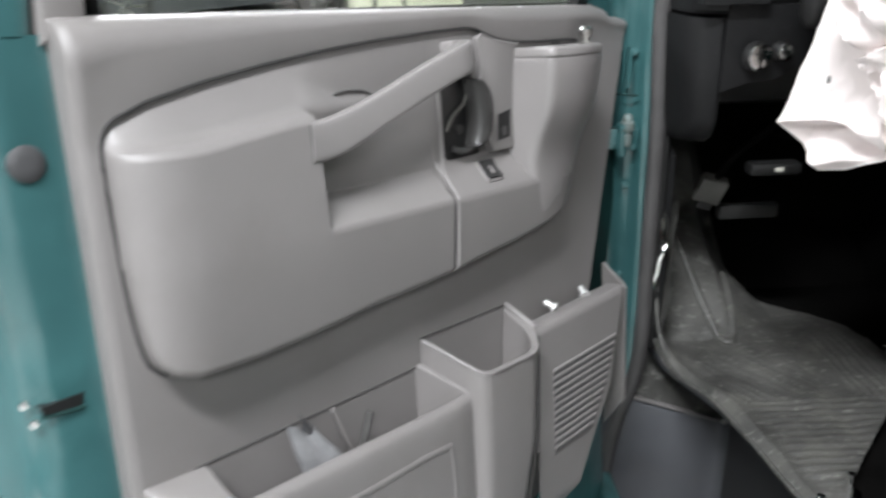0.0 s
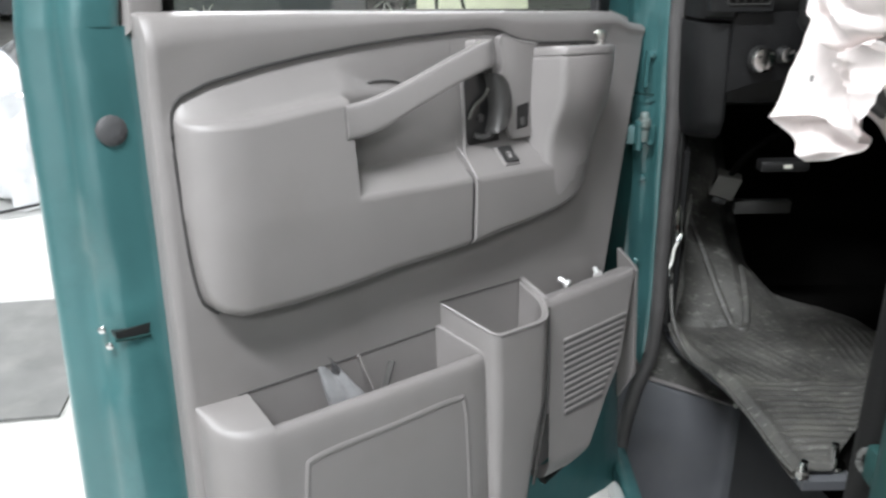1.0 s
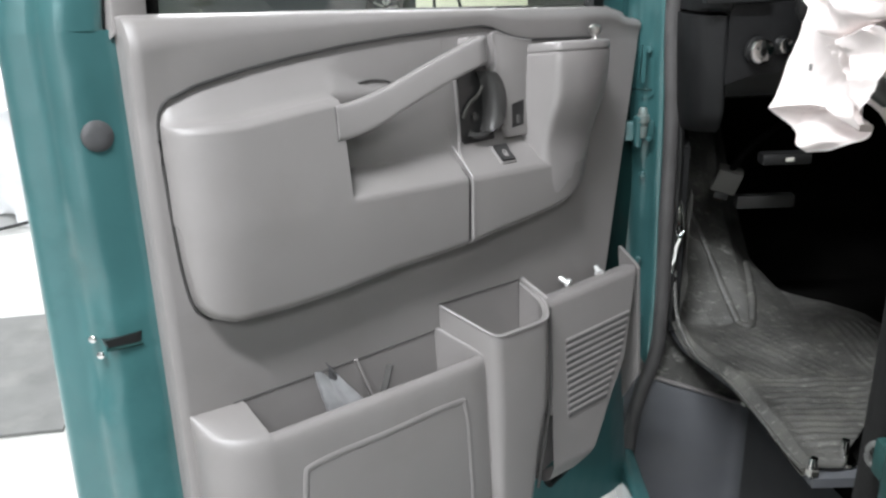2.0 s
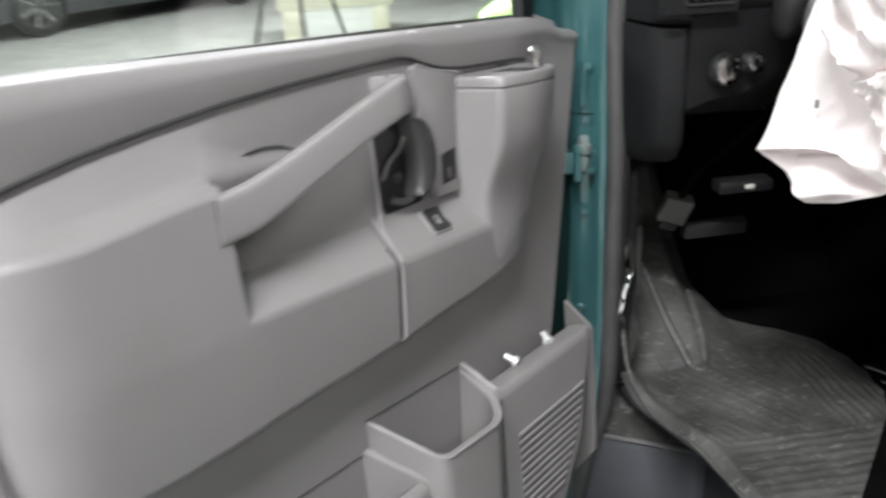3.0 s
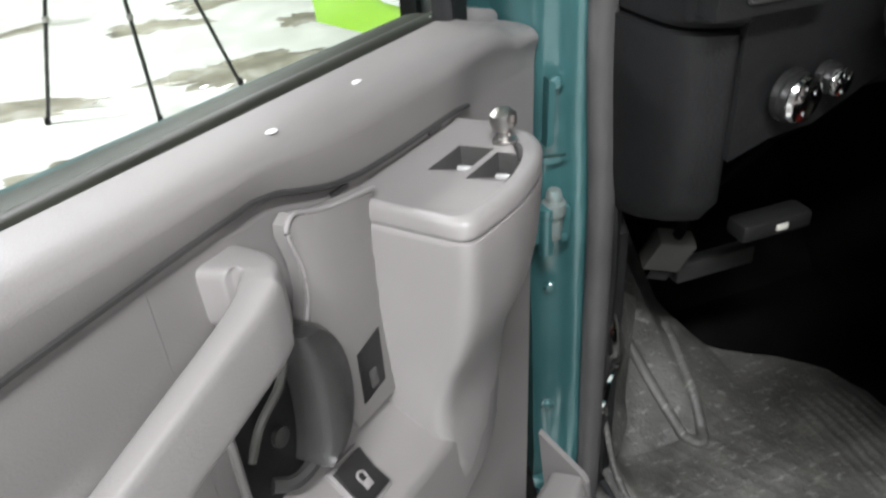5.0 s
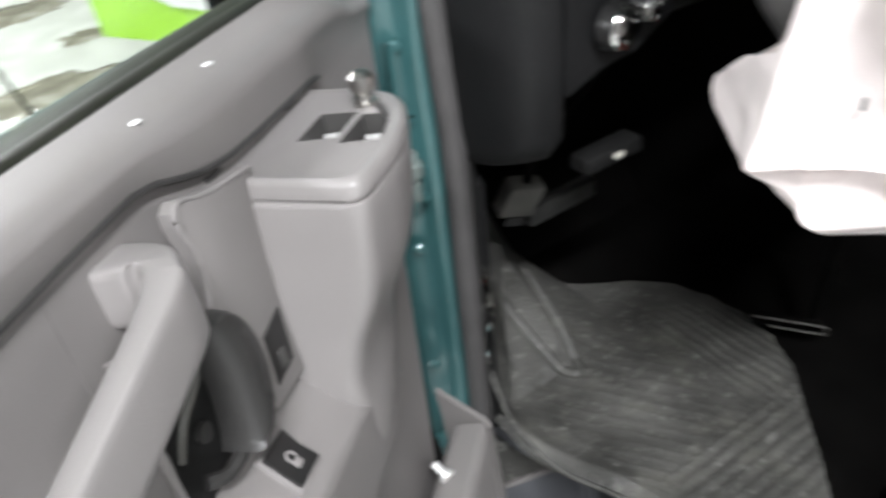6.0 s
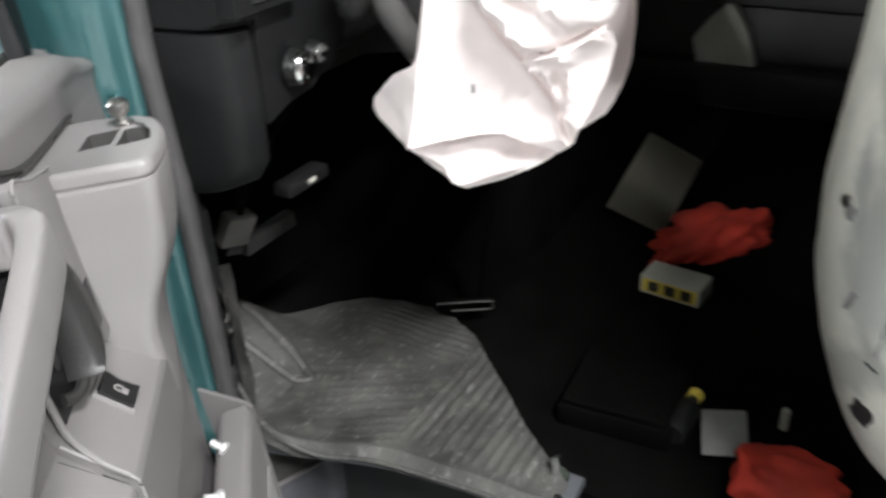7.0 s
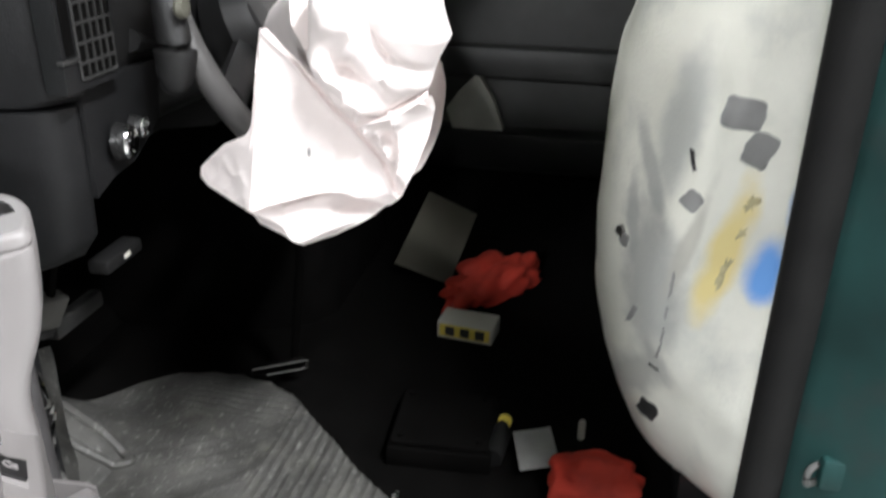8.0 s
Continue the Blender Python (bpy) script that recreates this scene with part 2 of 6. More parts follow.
def wet_concrete():
    """Pale garage concrete with wet, darker and shinier puddles."""
    m = bpy.data.materials.new("wet_concrete")
    m.use_nodes = True
    nodes, links = m.node_tree.nodes, m.node_tree.links
    b = nodes["Principled BSDF"]
    place = nodes.new("ShaderNodeTexCoord")
    stretch = nodes.new("ShaderNodeMapping")
    stretch.inputs["Scale"].default_value = (0.75, 1.25, 1.0)
    stretch.inputs["Rotation"].default_value = (0, 0, radians(-14))
    stretch.inputs["Location"].default_value = (0.25, 0.45, 0)
    links.new(place.outputs["Object"], stretch.inputs["Vector"])
    wet = nodes.new("ShaderNodeTexNoise")
    wet.inputs["Scale"].default_value, wet.inputs["Detail"].default_value, wet.inputs["Roughness"].default_value, wet.inputs["Distortion"].default_value = 0.95, 7.0, 0.55, 0.25
    links.new(stretch.outputs["Vector"], wet.inputs["Vector"])
    cut = nodes.new("ShaderNodeMapRange")
    cut.inputs["From Min"].default_value, cut.inputs["From Max"].default_value = 0.60, 0.70
    links.new(wet.outputs["Fac"], cut.inputs["Value"])
    fine = nodes.new("ShaderNodeTexNoise")
    fine.inputs["Scale"].default_value, fine.inputs["Detail"].default_value = 7.0, 8.0
    links.new(place.outputs["Object"], fine.inputs["Vector"])
    dry = nodes.new("ShaderNodeValToRGB")
    dry.color_ramp.elements[0].color, dry.color_ramp.elements[1].color = (0.42, 0.42, 0.40, 1), (0.60, 0.60, 0.585, 1)
    dry.color_ramp.elements[0].position, dry.color_ramp.elements[1].position = 0.3, 0.7
    links.new(fine.outputs["Fac"], dry.inputs["Fac"])
    smear = nodes.new("ShaderNodeTexNoise")
    smear.inputs["Scale"].default_value, smear.inputs["Detail"].default_value, smear.inputs["Roughness"].default_value = 2.6, 6.0, 0.6
    links.new(stretch.outputs["Vector"], smear.inputs["Vector"])
    film_cut = nodes.new("ShaderNodeMapRange")
    film_cut.inputs["From Min"].default_value, film_cut.inputs["From Max"].default_value, film_cut.inputs["To Max"].default_value = 0.48, 0.68, 0.8
    links.new(smear.outputs["Fac"], film_cut.inputs["Value"])
    soil = nodes.new("ShaderNodeMix")
    soil.data_type = "RGBA"
    links.new(film_cut.outputs["Result"], soil.inputs["Factor"])
    links.new(dry.outputs["Color"], soil.inputs["A"])
    soil.inputs["B"].default_value = (0.40, 0.398, 0.375, 1)
    mix = nodes.new("ShaderNodeMix")
    mix.data_type = "RGBA"
    links.new(cut.outputs["Result"], mix.inputs["Factor"])
    links.new(soil.outputs["Result"], mix.inputs["A"])
    mix.inputs["B"].default_value = (0.27, 0.26, 0.235, 1)
    links.new(mix.outputs["Result"], b.inputs["Base Color"])
    gloss = nodes.new("ShaderNodeMapRange")
    gloss.inputs["To Min"].default_value, gloss.inputs["To Max"].default_value = 0.5, 0.2
    links.new(cut.outputs["Result"], gloss.inputs["Value"])
    links.new(gloss.outputs["Result"], b.inputs["Roughness"])
    bump = nodes.new("ShaderNodeBump")
    bump.inputs["Strength"].default_value, bump.inputs["Distance"].default_value = 0.2, 0.004
    links.new(fine.outputs["Fac"], bump.inputs["Height"])
    links.new(bump.outputs["Normal"], b.inputs["Normal"])
    return m


CONCRETE = wet_concrete()
WET = material("wet_dirty_concrete", (0.25, 0.232, 0.19), 0.14, vary=0.35, scale=6, spec=0.6, wave=0.12, patch=1.0, patch_scale=5, other=(0.43, 0.42, 0.385))


def glow(name, colour, strength):
    m = bpy.data.materials.new(name)
    m.use_nodes = True
    b = m.node_tree.nodes["Principled BSDF"]
    b.inputs["Emission Color"].default_value, b.inputs["Emission Strength"].default_value = (*colour, 1), strength
    return m


TUBE = glow("lit_tube", (1.0, 0.97, 0.93), 6.0)


# ---- mesh tools ----
def thing(name, label, category, m=None, group="", kind=""):
    """The Empty at the base of a thing made of parts."""
    ob = new(name)
    ob.empty_display_size = 0.1
    if m is not None:
        ob.matrix_world = m
    return tagged(ob, label, category, group, kind)


def mesh_of(name, bm, mat, angle=35.0):
    bmesh.ops.remove_doubles(bm, verts=bm.verts, dist=1e-5)
    bmesh.ops.recalc_face_normals(bm, faces=bm.faces)
    me = bpy.data.meshes.new(name)
    bm.to_mesh(me)
    bm.free()
    me.materials.append(mat)
    for p in me.polygons:
        p.use_smooth = True
    me.set_sharp_from_angle(angle=radians(angle))
    return me


def part(name, bm, mat, parent=None, label="", angle=35.0):
    ob = new(name, mesh_of(name, bm, mat, angle))
    ob.parent = parent
    return tagged(ob, label)


def single(name, bm, mat, label, category, group="", kind="", angle=35.0):
    return tagged(new(name, mesh_of(name, bm, mat, angle)), label, category, group, kind)


def box(x0, x1, y0, y1, z0, z1, r=0.0, bm=None, seg=2):
    """A box with rounded edges."""
    own = bmesh.new()
    bmesh.ops.create_cube(own, size=1.0)
    for v in own.verts:
        v.co = Vector(((x0 + x1) / 2 + v.co.x * (x1 - x0), (y0 + y1) / 2 + v.co.y * (y1 - y0), (z0 + z1) / 2 + v.co.z * (z1 - z0)))
    if r:
        bmesh.ops.bevel(own, geom=own.edges[:], offset=r, segments=seg, affect="EDGES", profile=0.5)
    return merged(bm, own)


def merged(bm, own):
    if bm is None:
        return own
    me = bpy.data.meshes.new("tmp")
    own.to_mesh(me)
    own.free()
    bm.from_mesh(me)
    bpy.data.meshes.remove(me)
    return bm


def loft(rings, closed=True, caps=True, bm=None):
    """Skin over rings of equal count."""
    bm = bm or bmesh.new()
    rows = [[bm.verts.new(p) for p in ring] for ring in rings]
    count = len(rows[0])
    for a, b in zip(rows, rows[1:]):
        for i in range(count if closed else count - 1):
            j = (i + 1) % count
            bm.faces.new((a[i], a[j], b[j], b[i]))
    if caps and closed:
        bm.faces.new(rows[0][::-1])
        bm.faces.new(rows[-1])
    return bm


def rounded(points, radii, steps=4):
    """A polyline whose inner corners are rounded, with a fixed count of points."""
    out = [Vector(points[0])]
    for a, p, b, r in zip(points, points[1:], points[2:], radii):
        a, p, b = Vector(a), Vector(p), Vector(b)
        ra, rb = min(r, (a - p).length * 0.48), min(r, (b - p).length * 0.48)
        s, e = p + (a - p).normalized() * ra, p + (b - p).normalized() * rb
        for k in range(steps + 1):
            f = k / steps
            out.append((1 - f) ** 2 * s + 2 * f * (1 - f) * p + f * f * e)
    out.append(Vector(points[-1]))
    return out


def glide(points, count):
    """Points on a smooth curve through the given ones."""
    pts = [Vector(p) for p in points]
    pts = [2 * pts[0] - pts[1], *pts, 2 * pts[-1] - pts[-2]]
    out = []
    for k in range(count):
        f = k / (count - 1) * (len(pts) - 3)
        i = min(int(f), len(pts) - 4)
        t = f - i
        a, b, c, d = pts[i : i + 4]
        out.append(0.5 * (2 * b + (c - a) * t + (2 * a - 5 * b + 4 * c - d) * t * t + (3 * b - a - 3 * c + d) * t**3))
    return out


def tube(points, radius, seg=10, flat=1.0, up=(0, 0, 1), bm=None, square=False, taper=None):
    """A bar along a curve; flat squeezes it across, square makes its section a rounded rectangle."""
    pts = [Vector(p) for p in points]
    rings = []
    for i, p in enumerate(pts):
        d = (pts[min(i + 1, len(pts) - 1)] - pts[max(i - 1, 0)]).normalized()
        side = d.cross(Vector(up))
        side = side.normalized() if side.length > 1e-4 else d.orthogonal().normalized()
        over = side.cross(d)
        r = radius * (taper[i] if taper else 1.0)
        ring = []
        for k in range(seg):
            a = 2 * math.pi * (k + 0.5) / seg
            c, s = math.cos(a), math.sin(a)
            if square:
                c, s = math.copysign(abs(c) ** 0.45, c), math.copysign(abs(s) ** 0.45, s)
            ring.append(p + side * c * r * flat + over * s * r)
        rings.append(ring)
    return loft(rings, bm=bm)


def prism(outline, lo, hi, axes="xz", r=0.0, bm=None):
    """A plate: an outline in two axes, with thickness along the third."""
    own = bmesh.new()
    def at(a, b, c):
        v = {axes[0]: a, axes[1]: b}
        return Vector([v.get(k, c) for k in "xyz"])
    front = [own.verts.new(at(a, b, hi)) for a, b in outline]
    back = [own.verts.new(at(a, b, lo)) for a, b in outline]
    top = own.faces.new(front)
    own.faces.new(back[::-1])
    for i in range(len(front)):
        j = (i + 1) % len(front)
        own.faces.new((front[j], front[i], back[i], back[j]))
    if r:
        bmesh.ops.bevel(own, geom=list(top.edges), offset=r, segments=2, affect="EDGES", profile=0.5)
    return merged(bm, own)


def lathe(profile, seg=24, bm=None, m=None):
    """A turned form about z from (radius, height) pairs."""
    own = loft([[Vector((r * math.cos(2 * math.pi * k / seg), r * math.sin(2 * math.pi * k / seg), z)) for k in range(seg)] for r, z in profile])
    if m is not None:
        own.transform(m)
    return merged(bm, own)


def field(nx, ny, place, bm=None):
    """An open sheet of nx by ny cells; place(s, t) gives its points for s, t in 0..1."""
    rows = [[place(i / nx, j / ny) for i in range(nx + 1)] for j in range(ny + 1)]
    return loft(rows, closed=False, caps=False, bm=bm)


def lerp(x, *pairs):
    """Straight interpolation through (x, y) pairs in rising x."""
    return float(np.interp(x, [p[0] for p in pairs], [p[1] for p in pairs]))


def ridge(p, scale, seed=0.0):
    """Creased noise, 0 at the creases."""
    return abs(noise.noise(Vector((p[0] * scale + seed, p[1] * scale, p[2] * scale))))


# ---- the open driver's door ----
# In the door's own frame: x runs from the hinge to the free edge, y points into the cab, z up.
DOOR = Matrix(((-0.7586, 0.6506, -0.0343, 0.0091), (-0.6476, -0.7473, 0.1488, -0.1864), (0.0712, 0.1351, 0.9883, -0.0264), (0, 0, 0, 1)))
van = thing("van", "teal cargo van with a stripped cab and open driver door", "van")
door = new("door")
door.empty_display_size, door.parent, door.matrix_local = 0.1, van, DOOR
tagged(door, "open teal van door with grey plastic inner trim")


FACE = 0.046  # how far the armrest stands out of the trim


def gap_height(u):
    """Height of the seam over the armrest."""
    return lerp(u, (0.0, 1.172), (0.10, 1.178), (0.129, 1.181), (0.208, 1.181), (0.248, 1.182), (0.278, 1.186), (0.305, 1.194), (0.322, 1.200), (0.341, 1.203), (0.40, 1.200), (0.489, 1.194), (0.569, 1.186), (0.642, 1.176), (0.708, 1.165), (0.77, 1.151), (0.803, 1.138), (0.811, 1.128), (0.814, 1.115))


def arm_foot(u):
    """Height of the armrest's lower edge."""
    return lerp(u, (0.131, 1.06), (0.146, 1.012), (0.166, 0.974), (0.192, 0.954), (0.23, 0.940), (0.30, 0.930), (0.365, 0.923), (0.42, 0.915), (0.465, 0.911), (0.55, 0.906), (0.633, 0.897), (0.704, 0.893), (0.768, 0.894), (0.79, 0.902), (0.802, 0.916), (0.808, 0.945), (0.812, 1.0), (0.814, 1.05))


def trim_foot(u):
    return lerp(u, (0.0, 0.52), (0.25, 0.48), (0.40, 0.455), (0.83, 0.44))


def trim_right(z):
    """The hinge-side edge of the trim, which leans back towards the foot."""
    return lerp(z, (0.50, 0.20), (0.53, 0.16), (0.64, 0.10), (0.74, 0.060), (0.84, 0.038), (0.90, 0.027), (1.05, 0.006), (1.19, -0.016), (1.24, -0.022))


def build_trim():
    rings = []
    for u, back in ((-0.004, 0.02), (-0.004, 0.006), (0.0, 0.0), *((float(k), 0.0) for k in np.linspace(0.02, 0.822, 46)), (0.828, 0.0), (0.834, 0.004), (0.836, 0.010), (0.836, 0.02)):
        foot, g = trim_foot(u), gap_height(u)
        top = lerp(u, (0.0, 1.207), (0.045, 1.212), (0.062, 1.226))
        k = (top - g) / 0.088
        lip = lerp(u, (0.10, 0.0), (0.14, 1.0), (0.75, 1.0), (0.81, 0.0))
        line = rounded([(-0.03, foot), (0.0, foot), (0.0, g - 0.004), (0.0035 * lip, g + 0.002), (0.0045 * lip + 0.004 * k, g + 0.45 * (top - g)), (0.005 + 0.004 * k, g + 0.74 * (top - g)), (-0.004, top + 0.001), (-0.044, top + 0.005), (-0.046, 1.18)], [0.01, 0.002, 0.003, 0.02, 0.012, 0.016, 0.004])
        rings.append([Vector((u + trim_right(p.y) * max(0.0, 1 - max(u, 0.0) / 0.3), p.x - back, p.y)) for p in line])
    part("trim_panel", loft(rings), TRIM, door)


build_trim()


def arm_section(u, s, pocket):
    """One cut through the armrest: a sloping top, a face that falls back to its foot, and a flat underside."""
    g, f = gap_height(u), arm_foot(u)
    foot = [(0.0385 * s, f + 0.003), (0.030 * s, f - 0.004), (-0.006, f - 0.006)]
    if pocket:
        b = min(1.0, max(0.0, (u - 0.49) / 0.10))
        b *= b * (3 - 2 * b)
        k = min(1.0, max(0.0, (u - 0.43) / 0.05))
        c = min(1.0, max(0.0, (u - 0.535) / 0.072))
        c *= c * (3 - 2 * c)
        keys = [(-0.006, g), (0.001, g - 0.0065), (0.002 + 0.006 * c, 1.136 + c * (g - 0.0235 - 1.136)), (0.003 + 0.003 * k + 0.018 * b, 1.127 + 0.004 * c), (0.007 - 0.003 * k + 0.003 * b, 1.040 - 0.0025 * k), (FACE - 0.001, 1.006), (FACE, 1.0), *foot]
        radii = [0.003, 0.007, 0.008, 0.0018, 0.003, 0.002, 0.004, 0.003]
    else:
        top = min(lerp(u, (0.60, 1.124), (0.65, 1.120), (0.74, 1.108), (0.80, 1.108)), g - 0.010)
        keys = [(-0.006, g), (0.001, g - 0.006), (0.008 * s, g - 0.4 * (g - top)), (0.022 * s, top + 0.007), (0.040 * s, top + 0.0015), (0.0455 * s, top - 0.005), (FACE * s, 1.0), *foot]
        radii = [0.002, 0.006, 0.010, 0.004, 0.003, 0.01, 0.004, 0.003]
    return [Vector((u, p.x, p.y)) for p in rounded(keys, radii, 5)]


def build_armrest():
    joint = arm_section(0.4150, 1, True)
    for v in joint:
        v.y -= 0.008 if v.z < 1.02 else 0.0
    inner = [v + Vector((0.0056, 0, 0)) for v in joint]
    rings = [joint, inner, arm_section(0.4215, 1, True)]
    rings += [arm_section(u, 1, True) for u in (0.46, 0.49, 0.52, 0.55, 0.575, 0.590, 0.600, 0.6065)]
    rings += [arm_section(u, 1, False) for u in (0.6125, 0.62, 0.635, 0.66, 0.70, 0.735, 0.745)]
    for k in range(1, 15):
        a = k / 14 * math.pi / 2
        rings.append(arm_section(0.745 + 0.0685 * math.sin(a), max(0.04, math.cos(a) ** 0.72), False))
    return part("armrest", loft(rings), TRIM, door)


armrest = build_armrest()

# The dark seam round the armrest, sunk into the trim.
line = [Vector((u, 0.0032, gap_height(u) + 0.0005)) for u in np.linspace(0.112, 0.803, 70)]
line += [Vector((0.812, 0.0005, 1.126)), Vector((0.8155, 0.0005, 1.10)), Vector((0.8145, 0.0005, 1.04)), Vector((0.8125, 0.0005, 0.98)), Vector((0.809, 0.0005, 0.940)), Vector((0.802, 0.0005, 0.908)), Vector((0.785, 0.0005, 0.892))]
part("trim_seam", tube(glide(line, 170), 0.0020, 6), LEVER, door, "dark shadow gap round the armrest")


def build_bezel():
    """The switch end of the armrest: a steep ledge behind a narrow face."""
    rings = []
    for u, s in ((0.4146, 1), (0.410, 1), (0.405, 1), (0.37, 1), (0.33, 1), (0.30, 1), (0.27, 1), (0.245, 1), (0.22, 0.99), (0.20, 0.95), (0.185, 0.88), (0.170, 0.76), (0.157, 0.60), (0.147, 0.40), (0.140, 0.15)):
        g, f = gap_height(u), arm_foot(u)
        ridge_z = max(1.006, f + 0.012)
        keys = [(-0.006, g), (0.001, g - 0.007), (0.003, 1.10), (0.0075 * s, max(1.046, ridge_z + 0.01)), ((FACE - 0.002) * s, ridge_z), (FACE * s, ridge_z - 0.006), (0.040 * s, f + 0.003), (0.032 * s, f - 0.004), (-0.006, f - 0.006)]
        rings.append([Vector((u, p.x, p.y)) for p in rounded(keys, [0.003, 0.008, 0.004, 0.002, 0.003, 0.004, 0.003], 5)])
    return part("switch_bezel", loft(rings), TRIM, door)


bezel = build_bezel()
part("bezel_seam", prism([(0.0, 0.909), (0.028, 0.912), (0.036, 0.920), (0.0425, 0.995), (0.040, 1.004), (0.008, 1.036), (0.0, 1.036)], 0.4151, 0.4208, "yz"), BLACK, door, "dark joint")
part("bezel_lip", tube(glide([(0.4138, 0.010, 1.0445), (0.4138, 0.026, 1.0265), (0.4138, 0.043, 1.0085), (0.4138, 0.0462, 0.998), (0.4138, 0.043, 0.955), (0.4138, 0.0395, 0.920)], 30), 0.0017, 8), TRIM_LIGHT, door)


def build_tower():
    """Window switch tower: a broad side face, a rounded front that falls back into the armrest, and a lipped cap with two wells."""
    def ring_at(z, inset=0.0):
        back = lerp(z, (0.945, 0.262), (1.0, 0.276), (1.045, 0.281), (1.10, 0.279), (1.176, 0.266))
        edge = lerp(z, (0.945, 0.258), (1.0, 0.268), (1.016, 0.271), (1.06, 0.274), (1.10, 0.277), (1.176, 0.288))
        front = lerp(z, (0.945, 0.0400), (0.985, 0.0450), (1.010, 0.0468), (1.035, 0.050), (1.06, 0.060), (1.085, 0.074), (1.11, 0.083), (1.14, 0.089), (1.176, 0.095))
        right = lerp(z, (0.945, 0.214), (0.957, 0.190), (0.977, 0.164), (1.015, 0.145), (1.06, 0.136), (1.12, 0.128), (1.176, 0.126))
        bulge = lerp(z, (0.945, 0.0), (1.03, 0.001), (1.10, 0.006), (1.176, 0.007))
        back, edge, front, right = back - inset * 0.5, edge - inset, front - inset, right + inset
        corner = rounded([(back, 0.0), (edge, front), ((edge + right) / 2 + 0.01, front + bulge), (right + 0.024, front * 0.86), (right, front * 0.38), (right - 0.006, 0.0)], [0.013, 0.06, 0.045, 0.03], 6)
        return [Vector((p.x, p.y, z)) for p in corner]
    rings = [ring_at(z) for z in (0.945, 0.957, 0.977, 0.995, 1.015, 1.03, 1.045, 1.06, 1.075, 1.09, 1.105, 1.12, 1.14, 1.158)]
    rings += [ring_at(1.1605, 0.0006), ring_at(1.1612, 0.0022), ring_at(1.1632, 0.0022), ring_at(1.1640, 0.0004), ring_at(1.171, 0.0008), ring_at(1.1742, 0.0028), ring_at(1.1755, 0.0065), ring_at(1.1750, 0.0095), ring_at(1.1745, 0.012)]
    bm = loft(rings, caps=False)
    # The cap's flat top, pierced by the two wells.
    edges = [e for e in bm.edges if e.is_boundary and all(v.co.z > 1.17 for v in e.verts)]
    wells = []
    for n0, n1, u0, u1 in ((0.030, 0.056, 0.176, 0.219), (0.061, 0.087, 0.184, 0.228)):
        rim = [bm.verts.new(p) for p in ((u0, n0, 1.1745), (u1, n0, 1.1745), (u1, n1, 1.1745), (u0 + 0.003, n1, 1.1745))]
        edges += [bm.edges.new((rim[k], rim[(k + 1) % 4])) for k in range(4)]
        wells.append([v.co.copy() for v in rim])
    bmesh.ops.triangle_fill(bm, edges=edges, use_beauty=True, use_dissolve=True)
    tower = part("switch_tower", bm, TRIM_LIGHT, door, "", 48)
    for a, b, c, d in wells:
        deep, shallow = Vector((0, 0, -0.019)), Vector((0, 0, -0.0015))
        walls = bmesh.new()
        for p, q, dp, dq in ((b, a, shallow, deep), (a, d, deep, deep), (d, c, deep, shallow), (c, b, shallow, shallow)):
            walls.faces.new([walls.verts.new(v) for v in (p, q, q + dq, p + dp)])
        # Darker plastic on the walls paints the shade inside the well.
        part("switch_well", walls, TRIM_DARK, door, "switch well walls, darkened for the shade inside")
        rocker = loft([[p + Vector((0, 0, z)) for p, z in ((b, -0.0035), (b.lerp(a, 0.04), -0.0008), (b.lerp(a, 0.5), -0.0085), (b.lerp(a, 0.97), -0.0165), (b.lerp(a, 0.97), -0.0215), (b, -0.006))], [p + Vector((0, 0, z)) for p, z in ((c, -0.0035), (c.lerp(d, 0.04), -0.0008), (c.lerp(d, 0.5), -0.0085), (c.lerp(d, 0.97), -0.0165), (c.lerp(d, 0.97), -0.0215), (c, -0.006))]])
        part("window_switch", rocker, TRIM, door, "grey rocker window switch")
        mid = b.lerp(a, 0.68).lerp(c.lerp(d, 0.68), 0.42)
        part("switch_mark", box(mid.x - 0.002, mid.x + 0.002, mid.y - 0.006, mid.y + 0.006, mid.z - 0.0125, mid.z - 0.0085, 0.0006), BRIGHT, door, "small bright mark")
    return tower


tower = build_tower()
part("lock_knob", lathe([(0.0085, 0.0), (0.0085, 0.002), (0.0045, 0.003), (0.0042, 0.007), (0.0075, 0.0095), (0.0092, 0.014), (0.0088, 0.0185), (0.005, 0.022), (0.001, 0.0228)], 20, m=pose(0.166, 0.058, 1.1748)), STEEL, door, "metal ball lock knob")

# Upright plate beside the door release, with its lever and dark cup.
plate = [(0.270, 1.048), (0.318, 1.048), (0.330, 1.075), (0.340, 1.120), (0.3405, 1.136), (0.335, 1.150), (0.3345, 1.166), (0.339, 1.184), (0.338, 1.191), (0.331, 1.1945), (0.318, 1.190), (0.300, 1.1855), (0.262, 1.180)]
part("release_plate", prism(plate, 0.010, 0.0205, "xz", 0.003), TRIM, door)
part("plate_lip", tube(glide([(0.262, 0.0195, 1.180), (0.300, 0.0195, 1.1855), (0.318, 0.0195, 1.190), (0.331, 0.0195, 1.1945), (0.338, 0.0195, 1.191), (0.339, 0.0195, 1.184), (0.3345, 0.0195, 1.166), (0.335, 0.0195, 1.150), (0.3405, 0.0195, 1.136)], 50), 0.0016, 8), TRIM_LIGHT, door)
